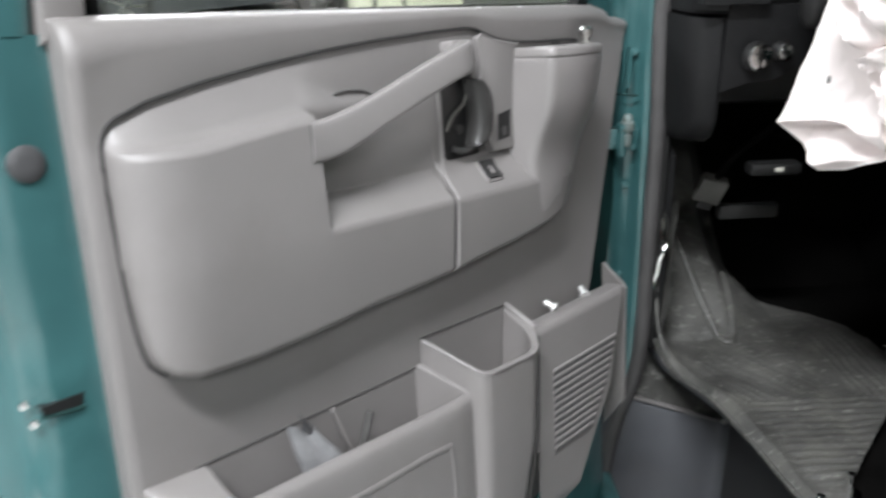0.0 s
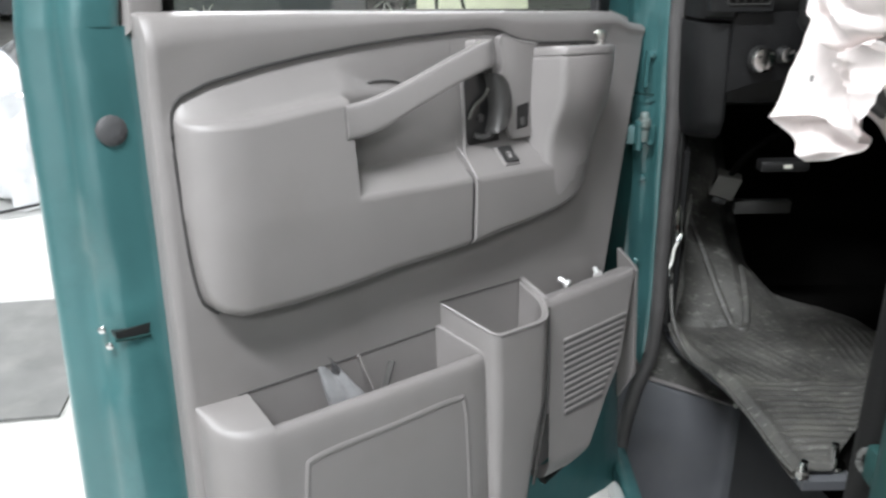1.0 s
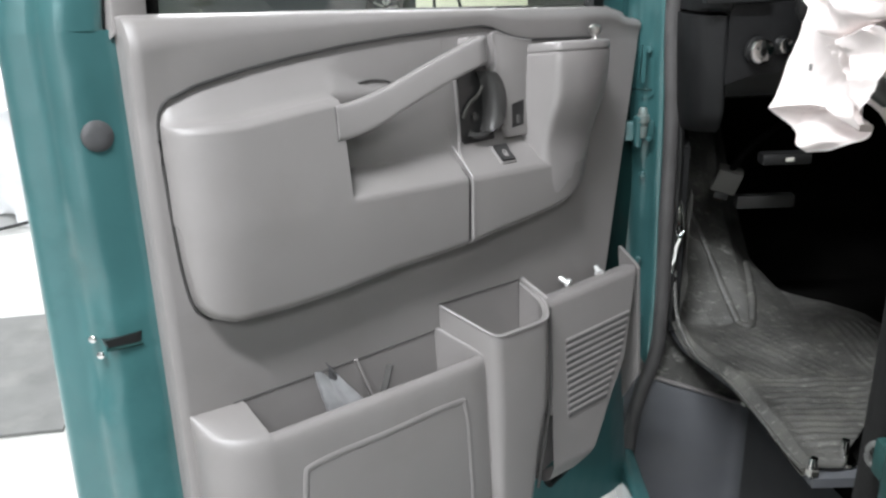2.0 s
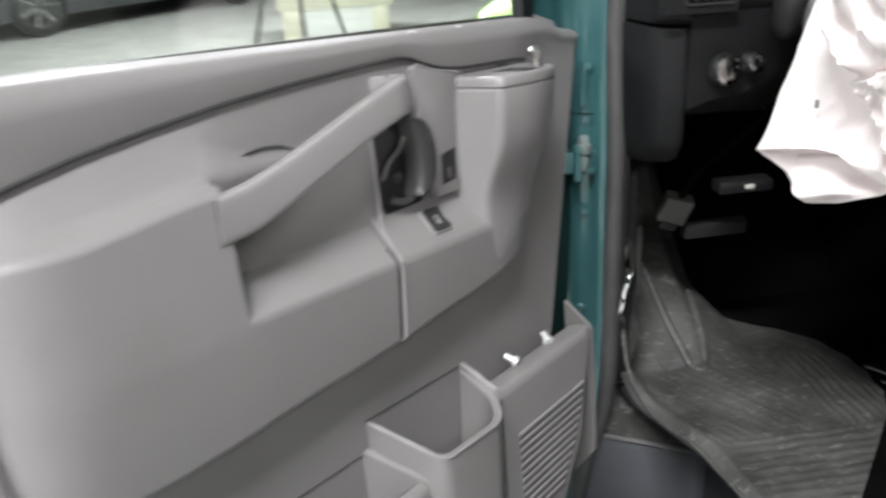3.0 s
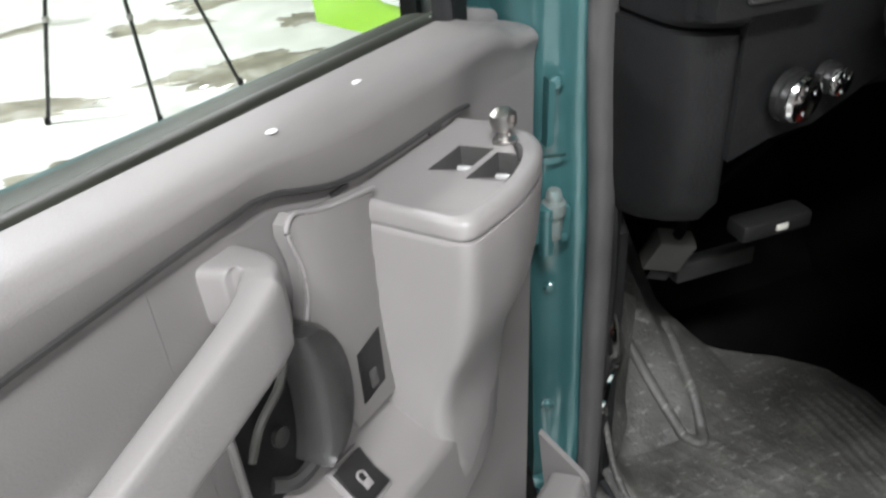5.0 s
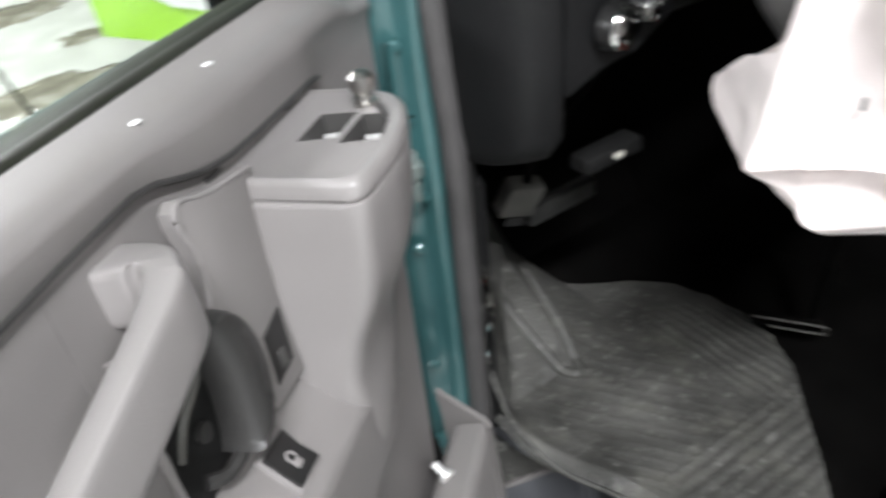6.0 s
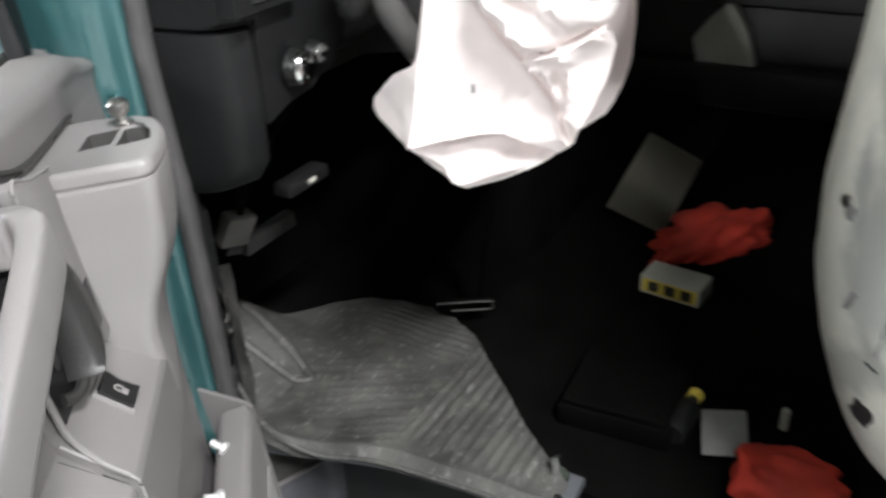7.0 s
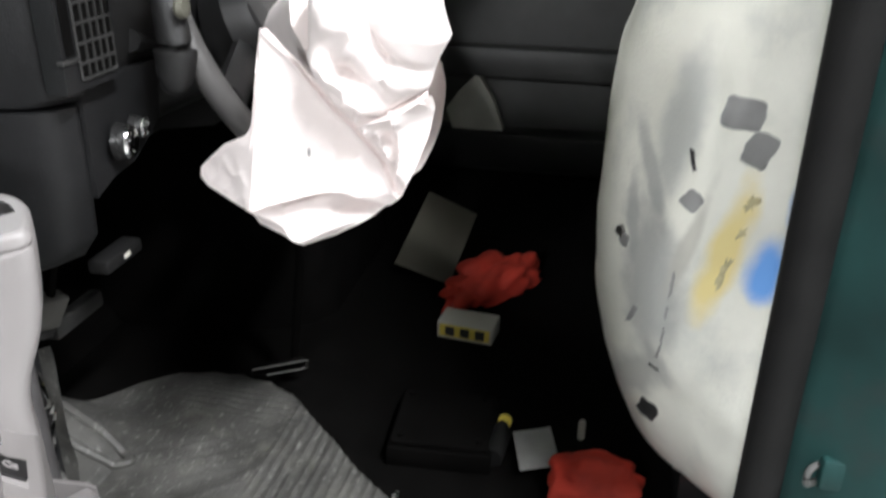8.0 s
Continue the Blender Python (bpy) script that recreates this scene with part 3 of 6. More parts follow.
# Flat black plate stands for the dark hollow of the release cup.
part("release_cup", prism([(0.336, 1.048), (0.392, 1.046), (0.400, 1.056), (0.399, 1.130), (0.392, 1.150), (0.345, 1.150)], 0.0, 0.0105, "xz"), BLACK, door, "flat black plate for the shade in the door release cup")
part("cup_latch", tube(glide([(0.386, 0.012, 1.060), (0.376, 0.018, 1.056), (0.362, 0.020, 1.058), (0.352, 0.018, 1.064)], 16), 0.0045, 8), LEVER, door, "dark release pivot bar")
part("cup_screw", lathe([(0.006, 0.0), (0.006, 0.003), (0.002, 0.004), (0.0004, 0.004)], 12, m=pose(0.372, 0.0105, 1.082, -90, 0, 0)), LEVER, door)
part("cup_rod", tube(glide([(0.352, 0.012, 1.128), (0.366, 0.015, 1.112), (0.384, 0.014, 1.100), (0.394, 0.011, 1.082)], 16), 0.0026, 8), GREYBOX, door, "release linkage rod")
part("cup_rim", tube(glide([(0.400, 0.004, 1.150), (0.402, 0.009, 1.122), (0.403, 0.011, 1.09), (0.404, 0.012, 1.058), (0.406, 0.014, 1.046), (0.4105, 0.020, 1.038), (0.4135, 0.030, 1.024), (0.4138, 0.043, 1.0095)], 40), 0.0026, 8), TRIM, door)
blade = []
for k in range(15):
    a = math.pi * (k / 14) - math.pi / 2
    w = 0.0150 * math.cos(a) ** 0.55 if 0 < k < 14 else 0.002
    c = Vector((0.3625 - 0.0215 * math.cos(a), 0.024, 1.102 + 0.041 * math.sin(a)))
    blade.append([c + Vector((w * x, 0.013 * y, 0)) for x, y in ((-1, -1), (-1, 0.1), (-0.6, 0.85), (0.4, 0.9), (1, 0.3), (1, -1))])
part("release_lever", loft(blade), LEVER, door, "dark curved door release lever", 60)
part("release_hole", prism([(0.287, 1.064), (0.310, 1.061), (0.308, 1.094), (0.284, 1.099)], 0.0, 0.0212, "xz"), BLACK, door, "dark screw opening")
part("hole_tab", box(0.294, 0.301, 0.0205, 0.0222, 1.066, 1.078, 0.001), TRIM_DARK, door)


def on_ledge(bm):
    """Tilts a level piece to the slope of the bezel's ledge."""
    turn = Matrix.Translation((0.336, 0.0262, 1.0262)) @ Matrix.Rotation(radians(-47), 4, "X")
    bm.transform(turn)
    return bm


part("lock_switch_frame", on_ledge(box(-0.0150, 0.0150, -0.0165, 0.0165, -0.004, 0.002, 0.0012)), TRIM_LIGHT, door)
lock = part("lock_switch", on_ledge(loft([[Vector((u, n, z)) for n, z in ((-0.0135, 0.0), (-0.0135, 0.0060), (0.0, 0.0038), (0.0135, 0.0054), (0.0135, 0.0))] for u in (-0.0122, 0.0122)])), BLACK, door, "black door lock rocker switch")
part("lock_symbol", on_ledge(box(-0.0034, 0.0034, 0.002, 0.0072, 0.0042, 0.0052, 0.0006)), TRIM_LIGHT, door, "bright lock symbol")
part("symbol_shackle", on_ledge(tube(glide([(-0.0028, 0.002, 0.0050), (-0.0028, -0.002, 0.0050), (0.0, -0.0038, 0.0050), (0.0028, -0.002, 0.0050), (0.0028, 0.002, 0.0050)], 14), 0.0008, 6)), TRIM_LIGHT, door)


def build_pull():
    path = glide([(0.6205, 0.0390, 1.0975), (0.612, 0.0390, 1.0975), (0.598, 0.0388, 1.0990), (0.575, 0.0388, 1.1035), (0.548, 0.0390, 1.112), (0.512, 0.0410, 1.126), (0.455, 0.0435, 1.1475), (0.415, 0.0440, 1.1610), (0.389, 0.0410, 1.1685), (0.3755, 0.0300, 1.1715), (0.3715, 0.014, 1.1725), (0.3710, -0.004, 1.1725)], 48)
    rings = []
    for i, p in enumerate(path):
        f = i / 47
        d = (path[min(i + 1, 47)] - path[max(i - 1, 0)]).normalized()
        out = Vector((-d.y, d.x, 0)).normalized()
        out = out if out.y > 0 or f > 0.75 else -out
        if f < 0.1:
            out = Vector((0, 1, 0))
        if f > 0.75:
            out = Vector((-1, 0.0, 0)).lerp(Vector((0, 1, 0)), max(0.0, min(1.0, d.x * -1.4))).normalized()
        up = Vector((0, 0, 1))
        h = lerp(f, (0, 0.0203), (0.12, 0.0206), (0.3, 0.0205), (0.45, 0.0185), (0.75, 0.0185), (1, 0.016))
        w = lerp(f, (0, 0.0095), (0.15, 0.0085), (0.45, 0.0078), (0.65, 0.0085), (0.8, 0.0115), (1, 0.016))
        ring = []
        for k in range(16):
            a = 2 * math.pi * (k + 0.5) / 16
            c, s = math.cos(a), math.sin(a)
            c, s = math.copysign(abs(c) ** 0.28, c), math.copysign(abs(s) ** 0.28, s)
            ring.append(p + out * c * w + up * s * h)
        rings.append(ring)
    return part("pull_handle", loft(rings), TRIM_LIGHT, door, "smooth grey pull handle", 50)


build_pull()
# Dark line painted as the shade in the hollow behind the handle's end.
part("hollow_shade", tube(glide([(0.590, 0.013, 1.131), (0.565, 0.008, 1.139), (0.540, 0.0045, 1.143), (0.515, 0.0035, 1.141), (0.497, 0.0035, 1.134)], 24), 0.0013, 6), SLOT, door, "dark line painted as shade in the hollow behind the handle")
part("handle_notch", tube([(0.6212, 0.0455, 1.116), (0.6212, 0.0460, 1.105), (0.6212, 0.0460, 1.077)], 0.0010, 6), TRIM_DARK, door, "dark joint at the handle's root")


def build_map_pocket():
    """Deep pocket with a rolled rim, a solid shoulder and a framed panel on its face."""
    rim = 0.760
    bm = bmesh.new()
    rings = []
    for u, s in ((0.428, -0.004), (0.440, -0.001), (0.46, 0.0), (0.52, 0.0), (0.60, 0.0), (0.68, 0.0), (0.762, 0.0)):
        keys = [(0.048, rim - 0.16), (0.050, rim - 0.006), (0.053, rim), (0.062, rim - 0.003), (0.067, rim - 0.012), (0.066, rim - 0.09), (0.062, rim - 0.32), (0.0, rim - 0.322)]
        rings.append([Vector((u, p.x + s, p.y)) for p in rounded(keys, [0.004, 0.003, 0.005, 0.02, 0.03, 0.02], 3)])
    loft(rings, closed=False, caps=False, bm=bm)
    rings = []
    for k in range(0, 14):
        a = k / 13 * math.pi / 2
        u, s = 0.760 + 0.066 * math.sin(a), max(0.02, math.cos(a) ** 0.8)
        z = rim + 0.004 * (1 - s)
        keys = [(-0.004, z - 0.03), (-0.003, z + 0.026), (0.012 * s, z + 0.022), (0.060 * s, z + 0.002), (0.067 * s, z - 0.010), (0.066 * s, z - 0.09), (0.062 * s, z - 0.32), (-0.004, z - 0.322)]
        rings.append([Vector((u, p.x, p.y)) for p in rounded(keys, [0.004, 0.012, 0.006, 0.014, 0.03, 0.02], 3)])
    loft(rings, bm=bm)
    pocket = part("map_pocket", bm, TRIM, door)
    # Darker floor paints the shade deep in the pocket.
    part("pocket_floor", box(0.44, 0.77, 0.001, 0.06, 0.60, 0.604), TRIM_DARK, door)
    part("pocket_end", prism([(0.001, 0.60), (0.052, 0.60), (0.052, rim - 0.004), (0.001, rim + 0.022)], 0.757, 0.764, "yz"), TRIM, door)
    inner_end = loft([[Vector((0.463 - 0.60 * n + du, n, z)) for n, z in ((0.0, 0.60), (0.061, 0.60), (0.063, 0.752), (0.058, 0.759), (0.0, 0.796))] for du in (0.0, -0.016)])
    part("pocket_end", inner_end, TRIM, door)
    part("end_lip", tube([(0.463 - 0.60 * n - 0.003, n, 0.796 - 0.63 * n) for n in (0.002, 0.02, 0.04, 0.058)], 0.0022, 8), TRIM_LIGHT, door)
    frame_path = glide([(0.728, 0.0625, 0.47), (0.728, 0.0645, 0.60), (0.724, 0.0655, 0.690), (0.706, 0.066, 0.707), (0.60, 0.066, 0.709), (0.490, 0.066, 0.711), (0.470, 0.0655, 0.696), (0.466, 0.064, 0.60), (0.466, 0.062, 0.47)], 70)
    part("pocket_frame", tube(frame_path, 0.0020, 10, flat=2.4, up=(0, 1, 0)), TRIM, door)
    part("pocket_seam", tube(glide([(0.772, 0.0006, 0.786), (0.60, 0.0006, 0.789), (0.456, 0.0006, 0.793)], 12), 0.0010, 6), TRIM_DARK, door, "dark seam over the pocket")
    return pocket


build_map_pocket()


def build_cup_holder():
    """Tapered open cup whose rim slopes down to its front."""
    bm = bmesh.new()
    outer = rounded([(0.454, 0.0), (0.4505, 0.004), (0.418, 0.080), (0.312, 0.0795), (0.288, 0.050), (0.287, 0.0)], [0.002, 0.014, 0.018, 0.016], 5)
    inner = rounded([(0.446, 0.002), (0.4435, 0.008), (0.414, 0.073), (0.318, 0.073), (0.295, 0.047), (0.294, 0.002)], [0.002, 0.014, 0.018, 0.016], 5)
    rings = []
    for pts, z, squeeze in ((inner, 0.66, 0.10), (inner, 0.81, 0.0), (inner, 0.825, 0.0), (outer, 0.828, -0.01), (outer, 0.825, 0.0), (outer, 0.815, 0.004), (outer, 0.78, 0.02), (outer, 0.70, 0.06), (outer, 0.60, 0.20), (outer, 0.48, 0.42)):
        ring = []
        for p in pts:
            u = p.x + (0.425 - p.x) * squeeze if p.x < 0.425 else p.x
            drop = 0.52 * p.y if z > 0.69 else 0.0
            ring.append(Vector((u, max(p.y, 0.0015) * (1 - 0.3 * squeeze), z - drop)))
        rings.append(ring)
    loft(rings, closed=False, caps=False, bm=bm)
    cup = part("cup_holder", bm, TRIM, door)
    lip = [Vector((p.x, p.y, 0.828 - 0.52 * p.y)) for p in outer[2:]]
    part("cup_lip", tube(lip, 0.0021, 8), TRIM_LIGHT, door)
    part("cup_seam", tube([(0.452, 0.0008, 0.8285), (0.37, 0.0008, 0.829), (0.290, 0.0008, 0.829)], 0.0010, 6), TRIM_DARK, door)
    part("cup_floor", box(0.31, 0.44, 0.002, 0.05, 0.70, 0.704), TRIM, door)
    return cup


build_cup_holder()


def build_speaker_pocket():
    """Shallow tray with a broad rim over the ribbed speaker grille; its outer edge runs back towards the foot."""
    def edge(z):
        return lerp(z, (0.505, 0.235), (0.53, 0.190), (0.62, 0.138), (0.66, 0.110), (0.74, 0.076), (0.815, 0.070))
    bm = bmesh.new()
    rings = []
    for f in (0.0, 0.03, 0.1, 0.3, 0.5, 0.75, 1.0):
        back = 0.006 * (1 - f / 0.03) if f < 0.03 else 0.0
        top = 0.812 - 0.010 * f
        keys = [(0.008, 0.74), (0.012, top - 0.02), (0.018, top - 0.004), (0.030, top - 0.001), (0.050, top), (0.0555 - back, top - 0.008), (0.0555 - back, 0.64), (0.053 - back, 0.53), (0.040 - back, 0.505), (0.0, 0.50)]
        rings.append([Vector((edge(p.y) + (0.289 - edge(p.y)) * f, p.x, p.y)) for p in rounded(keys, [0.004, 0.006, 0.01, 0.004, 0.004, 0.03, 0.01, 0.01], 3)])
    loft(rings, closed=False, caps=False, bm=bm)
    pocket = part("speaker_pocket", bm, TRIM, door)
    wing = loft([[Vector((0.050 + 0.40 * n + du, n, z)) for n, z in ((0.0, 0.56), (0.050, 0.62), (0.0555, 0.806), (0.050, 0.8125), (0.0, 0.834))] for du in (0.0, -0.007)])
    part("pocket_end", wing, TRIM, door)
    wall = loft([[Vector((0.291 - 0.07 * n + du, n, z)) for n, z in ((0.0, 0.62), (0.054, 0.62), (0.0555, 0.797), (0.050, 0.805), (0.0, 0.832))] for du in (0.0, -0.009)])
    part("pocket_wall", wall, TRIM, door)
    part("wall_lip", tube([(0.287 - 0.07 * n, n, 0.832 - 0.53 * n) for n in (0.003, 0.02, 0.05)], 0.0022, 8), TRIM_LIGHT, door)
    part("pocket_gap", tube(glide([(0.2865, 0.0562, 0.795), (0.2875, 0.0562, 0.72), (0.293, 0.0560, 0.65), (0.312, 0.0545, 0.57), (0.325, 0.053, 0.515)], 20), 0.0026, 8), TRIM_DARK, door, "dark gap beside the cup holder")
    for k in range(12):
        z = 0.727 - k * 0.0107
        u0 = max(0.088, edge(z) + 0.016)
        # Raised darker bars paint the shade of the slots between paler ribs.
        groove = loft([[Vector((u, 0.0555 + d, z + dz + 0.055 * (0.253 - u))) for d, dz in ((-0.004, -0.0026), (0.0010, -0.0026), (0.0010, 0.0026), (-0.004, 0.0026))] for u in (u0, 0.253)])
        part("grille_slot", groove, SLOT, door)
        rib = loft([[Vector((u, 0.0555 + d, z + 0.0053 + dz + 0.055 * (0.253 - u))) for d, dz in ((-0.003, -0.0027), (0.0022, -0.0017), (0.0022, 0.0017), (-0.003, 0.0027))] for u in (u0, 0.253)])
        part("grille_rib", rib, TRIM_LIGHT, door)
    return pocket


build_speaker_pocket()


def shell_line(step=0.0, bow=0.0):
    """Plan of the free edge and skin: flange, rolled edge with a pressed step, outer skin."""
    keys = [(-0.030, -0.10), (-0.030, -0.060), (-0.010, -0.044), (0.04, -0.036), (0.80, -0.032), (0.842, -0.027), (0.884, -0.029 - step * 0.3), (0.902 - step, -0.040 - step), (0.907 - step, -0.058), (0.920, -0.064), (0.934, -0.072), (0.937, -0.084), (0.924, -0.112 + bow), (0.4, -0.140 + bow), (0.0, -0.130 + bow)]
    return rounded(keys, [0.01, 0.01, 0.004, 0.01, 0.012, 0.014, 0.012, 0.008, 0.006, 0.006, 0.008, 0.012, 0.05], 3)


def build_shell():
    """Painted steel shell behind the trim."""
    rings = []
    for z in (0.36, 0.42, 0.50, 0.60, 0.70, 0.78, 0.83, 0.838, 0.88, 0.94, 0.988, 0.996, 1.06, 1.12, 1.19, 1.215):
        bow = -0.03 * ((z - 1.0) / 0.6) ** 2
        step = 0.004 if 0.835 < z < 0.99 else 0.0
        rings.append([Vector((p.x, p.y, z - 0.45 * max(0.0, 0.937 - p.x) * (1 if 0.82 < z < 1.0 and p.x > 0.84 else 0))) for p in shell_line(step, bow)])
    return part("door_shell", loft(rings), TEAL, door, "glossy teal painted door shell", 40)


shell = build_shell()
# Strip added to close the hinge-side gap; its shade is in the colour.
part("front_gap_strip", loft([[Vector((u + trim_right(z) * 0.9, n, z)) for u, n in ((-0.060, -0.075), (0.004, -0.075), (0.004, -0.030), (-0.060, -0.038))] for z in (0.56, 0.66, 0.75, 0.9, 1.05, 1.19)]), TEAL_SHADED_WORN, door, "shaded teal edge at the hinge side")
part("rubber_plug", lathe([(0.0165, -0.004), (0.0165, 0.001), (0.0135, 0.0035), (0.006, 0.0042), (0.0006, 0.0042)], 24, m=pose(0.869, -0.0275, 1.108, -90, 0, 0)), PLUG, door, "round dark rubber plug")
part("latch_opening", prism([(0.858, 0.880), (0.893, 0.8825), (0.895, 0.890), (0.855, 0.892)], -0.06, -0.0268, "xz"), BLACK, door, "dark latch opening")
part("latch_lip", tube([(0.856, -0.0275, 0.878), (0.876, -0.0275, 0.8785), (0.894, -0.030, 0.880)], 0.0024, 8), TEAL_SHADED_WORN, door, "scraped latch lip")
for u, n, z in ((0.899, -0.036, 0.874), (0.903, -0.042, 0.892)):
    part("latch_screw", lathe([(0.0042, 0.0), (0.0042, 0.002), (0.002, 0.003), (0.0004, 0.003)], 12, m=pose(u, n, z, -90, 0, -35)), CHROME, door, "bright latch screw")

# Window frame, channel, glass and seals, set on the sill.
SILL = Matrix.Translation((-0.010, 0.0, 0.0115))


def on_sill(bm):
    bm.transform(SILL)
    return bm


surround = bmesh.new()
loft([[Vector((p.x - lean, p.y, z)) for p in rounded([(0.845, -0.10), (0.845, -0.030), (0.856, -0.026), (0.884, -0.029), (0.902, -0.040), (0.907, -0.058), (0.920, -0.064), (0.934, -0.072), (0.937, -0.084), (0.924, -0.112), (0.846, -0.10)], [0.006, 0.008, 0.012, 0.012, 0.008, 0.006, 0.006, 0.008, 0.01], 3)] for z, lean in ((1.214, 0.0), (1.25, 0.004), (1.35, 0.016), (1.5, 0.036), (1.75, 0.075))], bm=surround)
part("window_frame", surround, TEAL, door, "teal painted window frame")
part("frame_trim", prism([(0.800, 1.222), (0.842, 1.205), (0.824, 1.40), (0.793, 1.75), (0.768, 1.75), (0.791, 1.40)], -0.055, -0.020, "xz", 0.006), TRIM, door)
part("glass_channel", prism([(0.778, 1.215), (0.802, 1.215), (0.786, 1.45), (0.761, 1.75), (0.736, 1.75), (0.761, 1.45)], -0.075, -0.043, "xz", 0.004), RUBBER, door, "black rubber glass channel")
front_post = prism([(0.046, 1.205), (0.078, 1.205), (0.069, 1.28), (0.043, 1.75), (-0.02, 1.75), (0.030, 1.28)], -0.044, -0.029, "xz", 0.006)
part("front_channel", on_sill(front_post), DASH_SIDE, door, "dark window channel post")
part("mirror_corner", on_sill(prism([(-0.135, 1.17), (0.036, 1.20), (0.024, 1.28), (-0.03, 1.75), (-0.13, 1.60)], -0.056, -0.050, "xz", 0.006)), TEAL, door, "bare teal door corner without its trim cap")
# Flat dark plate paints the shade of the corner's hollow.
part("corner_recess", on_sill(prism([(-0.040, 1.276), (-0.131, 1.262), (-0.124, 1.240), (-0.09, 1.240), (-0.06, 1.236), (-0.046, 1.228), (-0.036, 1.230)], -0.06, -0.0493, "xz")), TEAL_SHADED_WORN, door, "dark plate painted as the shade in the door corner's hollow")
part("corner_bead", on_sill(tube(glide([(-0.034, -0.048, 1.19), (-0.040, -0.047, 1.222), (-0.052, -0.048, 1.238), (-0.10, -0.048, 1.244), (-0.125, -0.048, 1.246)], 20), 0.0035, 8)), TEAL, door)
part("sill_tab", on_sill(prism([(0.043, 1.200), (0.041, 1.222), (-0.010, 1.209), (-0.016, 1.204), (-0.014, 1.190)], -0.046, -0.034, "xz", 0.003)), TRIM_LIGHT, door, "upright grey clip tab")
part("sill_tab", on_sill(prism([(-0.024, 1.185), (-0.028, 1.203), (-0.050, 1.207), (-0.088, 1.201), (-0.088, 1.180)], -0.046, -0.034, "xz", 0.003)), TRIM_LIGHT, door, "upright grey clip tab")
part("tab_slot", on_sill(prism([(-0.040, 1.189), (-0.040, 1.195), (-0.060, 1.197), (-0.060, 1.189)], -0.036, -0.0332, "xz")), BLACK, door)
part("channel_hook", on_sill(prism([(0.099, 1.277), (0.090, 1.273), (0.080, 1.275), (0.068, 1.285), (0.066, 1.32), (0.092, 1.32)], -0.040, -0.032, "xz", 0.002)), RUBBER, door, "small black hook beside the window channel")
part("belt_seal", on_sill(tube(glide([(0.036, -0.051, 1.2185), (0.3, -0.051, 1.2185), (0.6, -0.051, 1.2165), (0.800, -0.051, 1.2135)], 30), 0.0045, 12, flat=2.0)), BELT, door, "black belt line seal")
part("outer_belt_seal", on_sill(tube(glide([(0.0, -0.100, 1.2055), (0.3, -0.101, 1.2055), (0.6, -0.100, 1.2055), (0.82, -0.097, 1.2055)], 30), 0.0042, 12, flat=6.0)), BELT, door, "olive black outer belt seal")
pane = part("window_pane", box(0.04, 0.80, -0.062, -0.058, 1.11, 1.74), GLASS, door, "clear side window")
pane.visible_shadow = False

lower = [(0.048, -0.026, 0.78), (0.054, -0.016, 0.73), (0.082, 0.0, 0.64), (0.140, 0.0, 0.535), (0.19, 0.0, 0.495), (0.25, 0.0, 0.475)]
part("lower_seal", tube(glide(lower, 50), 0.011, 10, flat=0.9), RUBBER, door, "black rubber seal round the door's lower corner")

# Small pale specks on the sill, and the dark clip sockets along the seam.
for u, n, z in ((0.304, -0.008, 1.2275), (0.216, -0.013, 1.2280)):
    speck = bmesh.new()
    bmesh.ops.create_icosphere(speck, subdivisions=2, radius=1.0)
    speck.transform(Matrix.Translation((u, n, z)) @ Matrix.Diagonal((0.0042, 0.003, 0.0012, 1)))
    part("pale_speck", speck, SHEET_WHITE, door, "pale speck on the sill")
for u in (0.150, 0.262):
    part("seam_socket", box(u, u + 0.016, -0.002, 0.0022, gap_height(u) - 0.005, gap_height(u) - 0.002), TRIM_DARK, door)

# Loose things in the pockets.
for name, u, n, turn in (("screw", 0.211, 0.030, 20), ("screw", 0.138, 0.030, -30)):
    ob = single(name, lathe([(0.0072, 0.0), (0.0076, 0.004), (0.0055, 0.006), (0.0042, 0.0065), (0.0042, 0.018), (0.0005, 0.020)], 14), BRIGHT, "bright loose screw lying in the door pocket", "screw", group="screws in the door pocket")
    ob.matrix_world = DOOR @ pose(u, n, 0.8085, 62, 0, turn)


def wrapper():
    """Folded film: a few broad creased flaps round a hollow."""
    def at(s, t):
        a = 2 * math.pi * s
        fold = 1 + 0.45 * math.cos(3 * a + 0.6) * (0.4 + 0.6 * t)
        r = 0.034 * (1 - 0.72 * t) * fold
        return Vector((r * math.cos(a), 0.75 * r * math.sin(a), -0.05 + 0.10 * t + 0.012 * math.cos(2 * a) * t + 0.004 * noise.noise(Vector((4 * s, 5 * t, 3)))))
    return field(30, 10, at)


ob = single("wrapper", wrapper(), WRAP, "crumpled clear plastic wrapper stuffed in the door pocket", "wrapper", angle=25)
ob.matrix_world = DOOR @ pose(0.635, 0.028, 0.748, 12, 22, 10)
strap = single("strap", tube(glide([(0.600, 0.02, 0.68), (0.583, 0.03, 0.735), (0.563, 0.028, 0.779)], 14), 0.003, 6, flat=2.0), TRIM_DARK, "dark strap end sticking out of the door pocket", "strap")
strap.matrix_world = DOOR
strap = single("strap", tube(glide([(0.57, 0.03, 0.68), (0.596, 0.03, 0.745), (0.614, 0.026, 0.800)], 14), 0.0026, 6, flat=2.0), TRIM, "grey strap end sticking out of the door pocket", "strap")
strap.matrix_world = DOOR


# ---- the van ----
# World: y runs forward along the van, x across it to its far side; the hinge post stands at the origin.


def post(points, lo, hi, r=0.006):
    return prism(points, lo, hi, "xy", r)


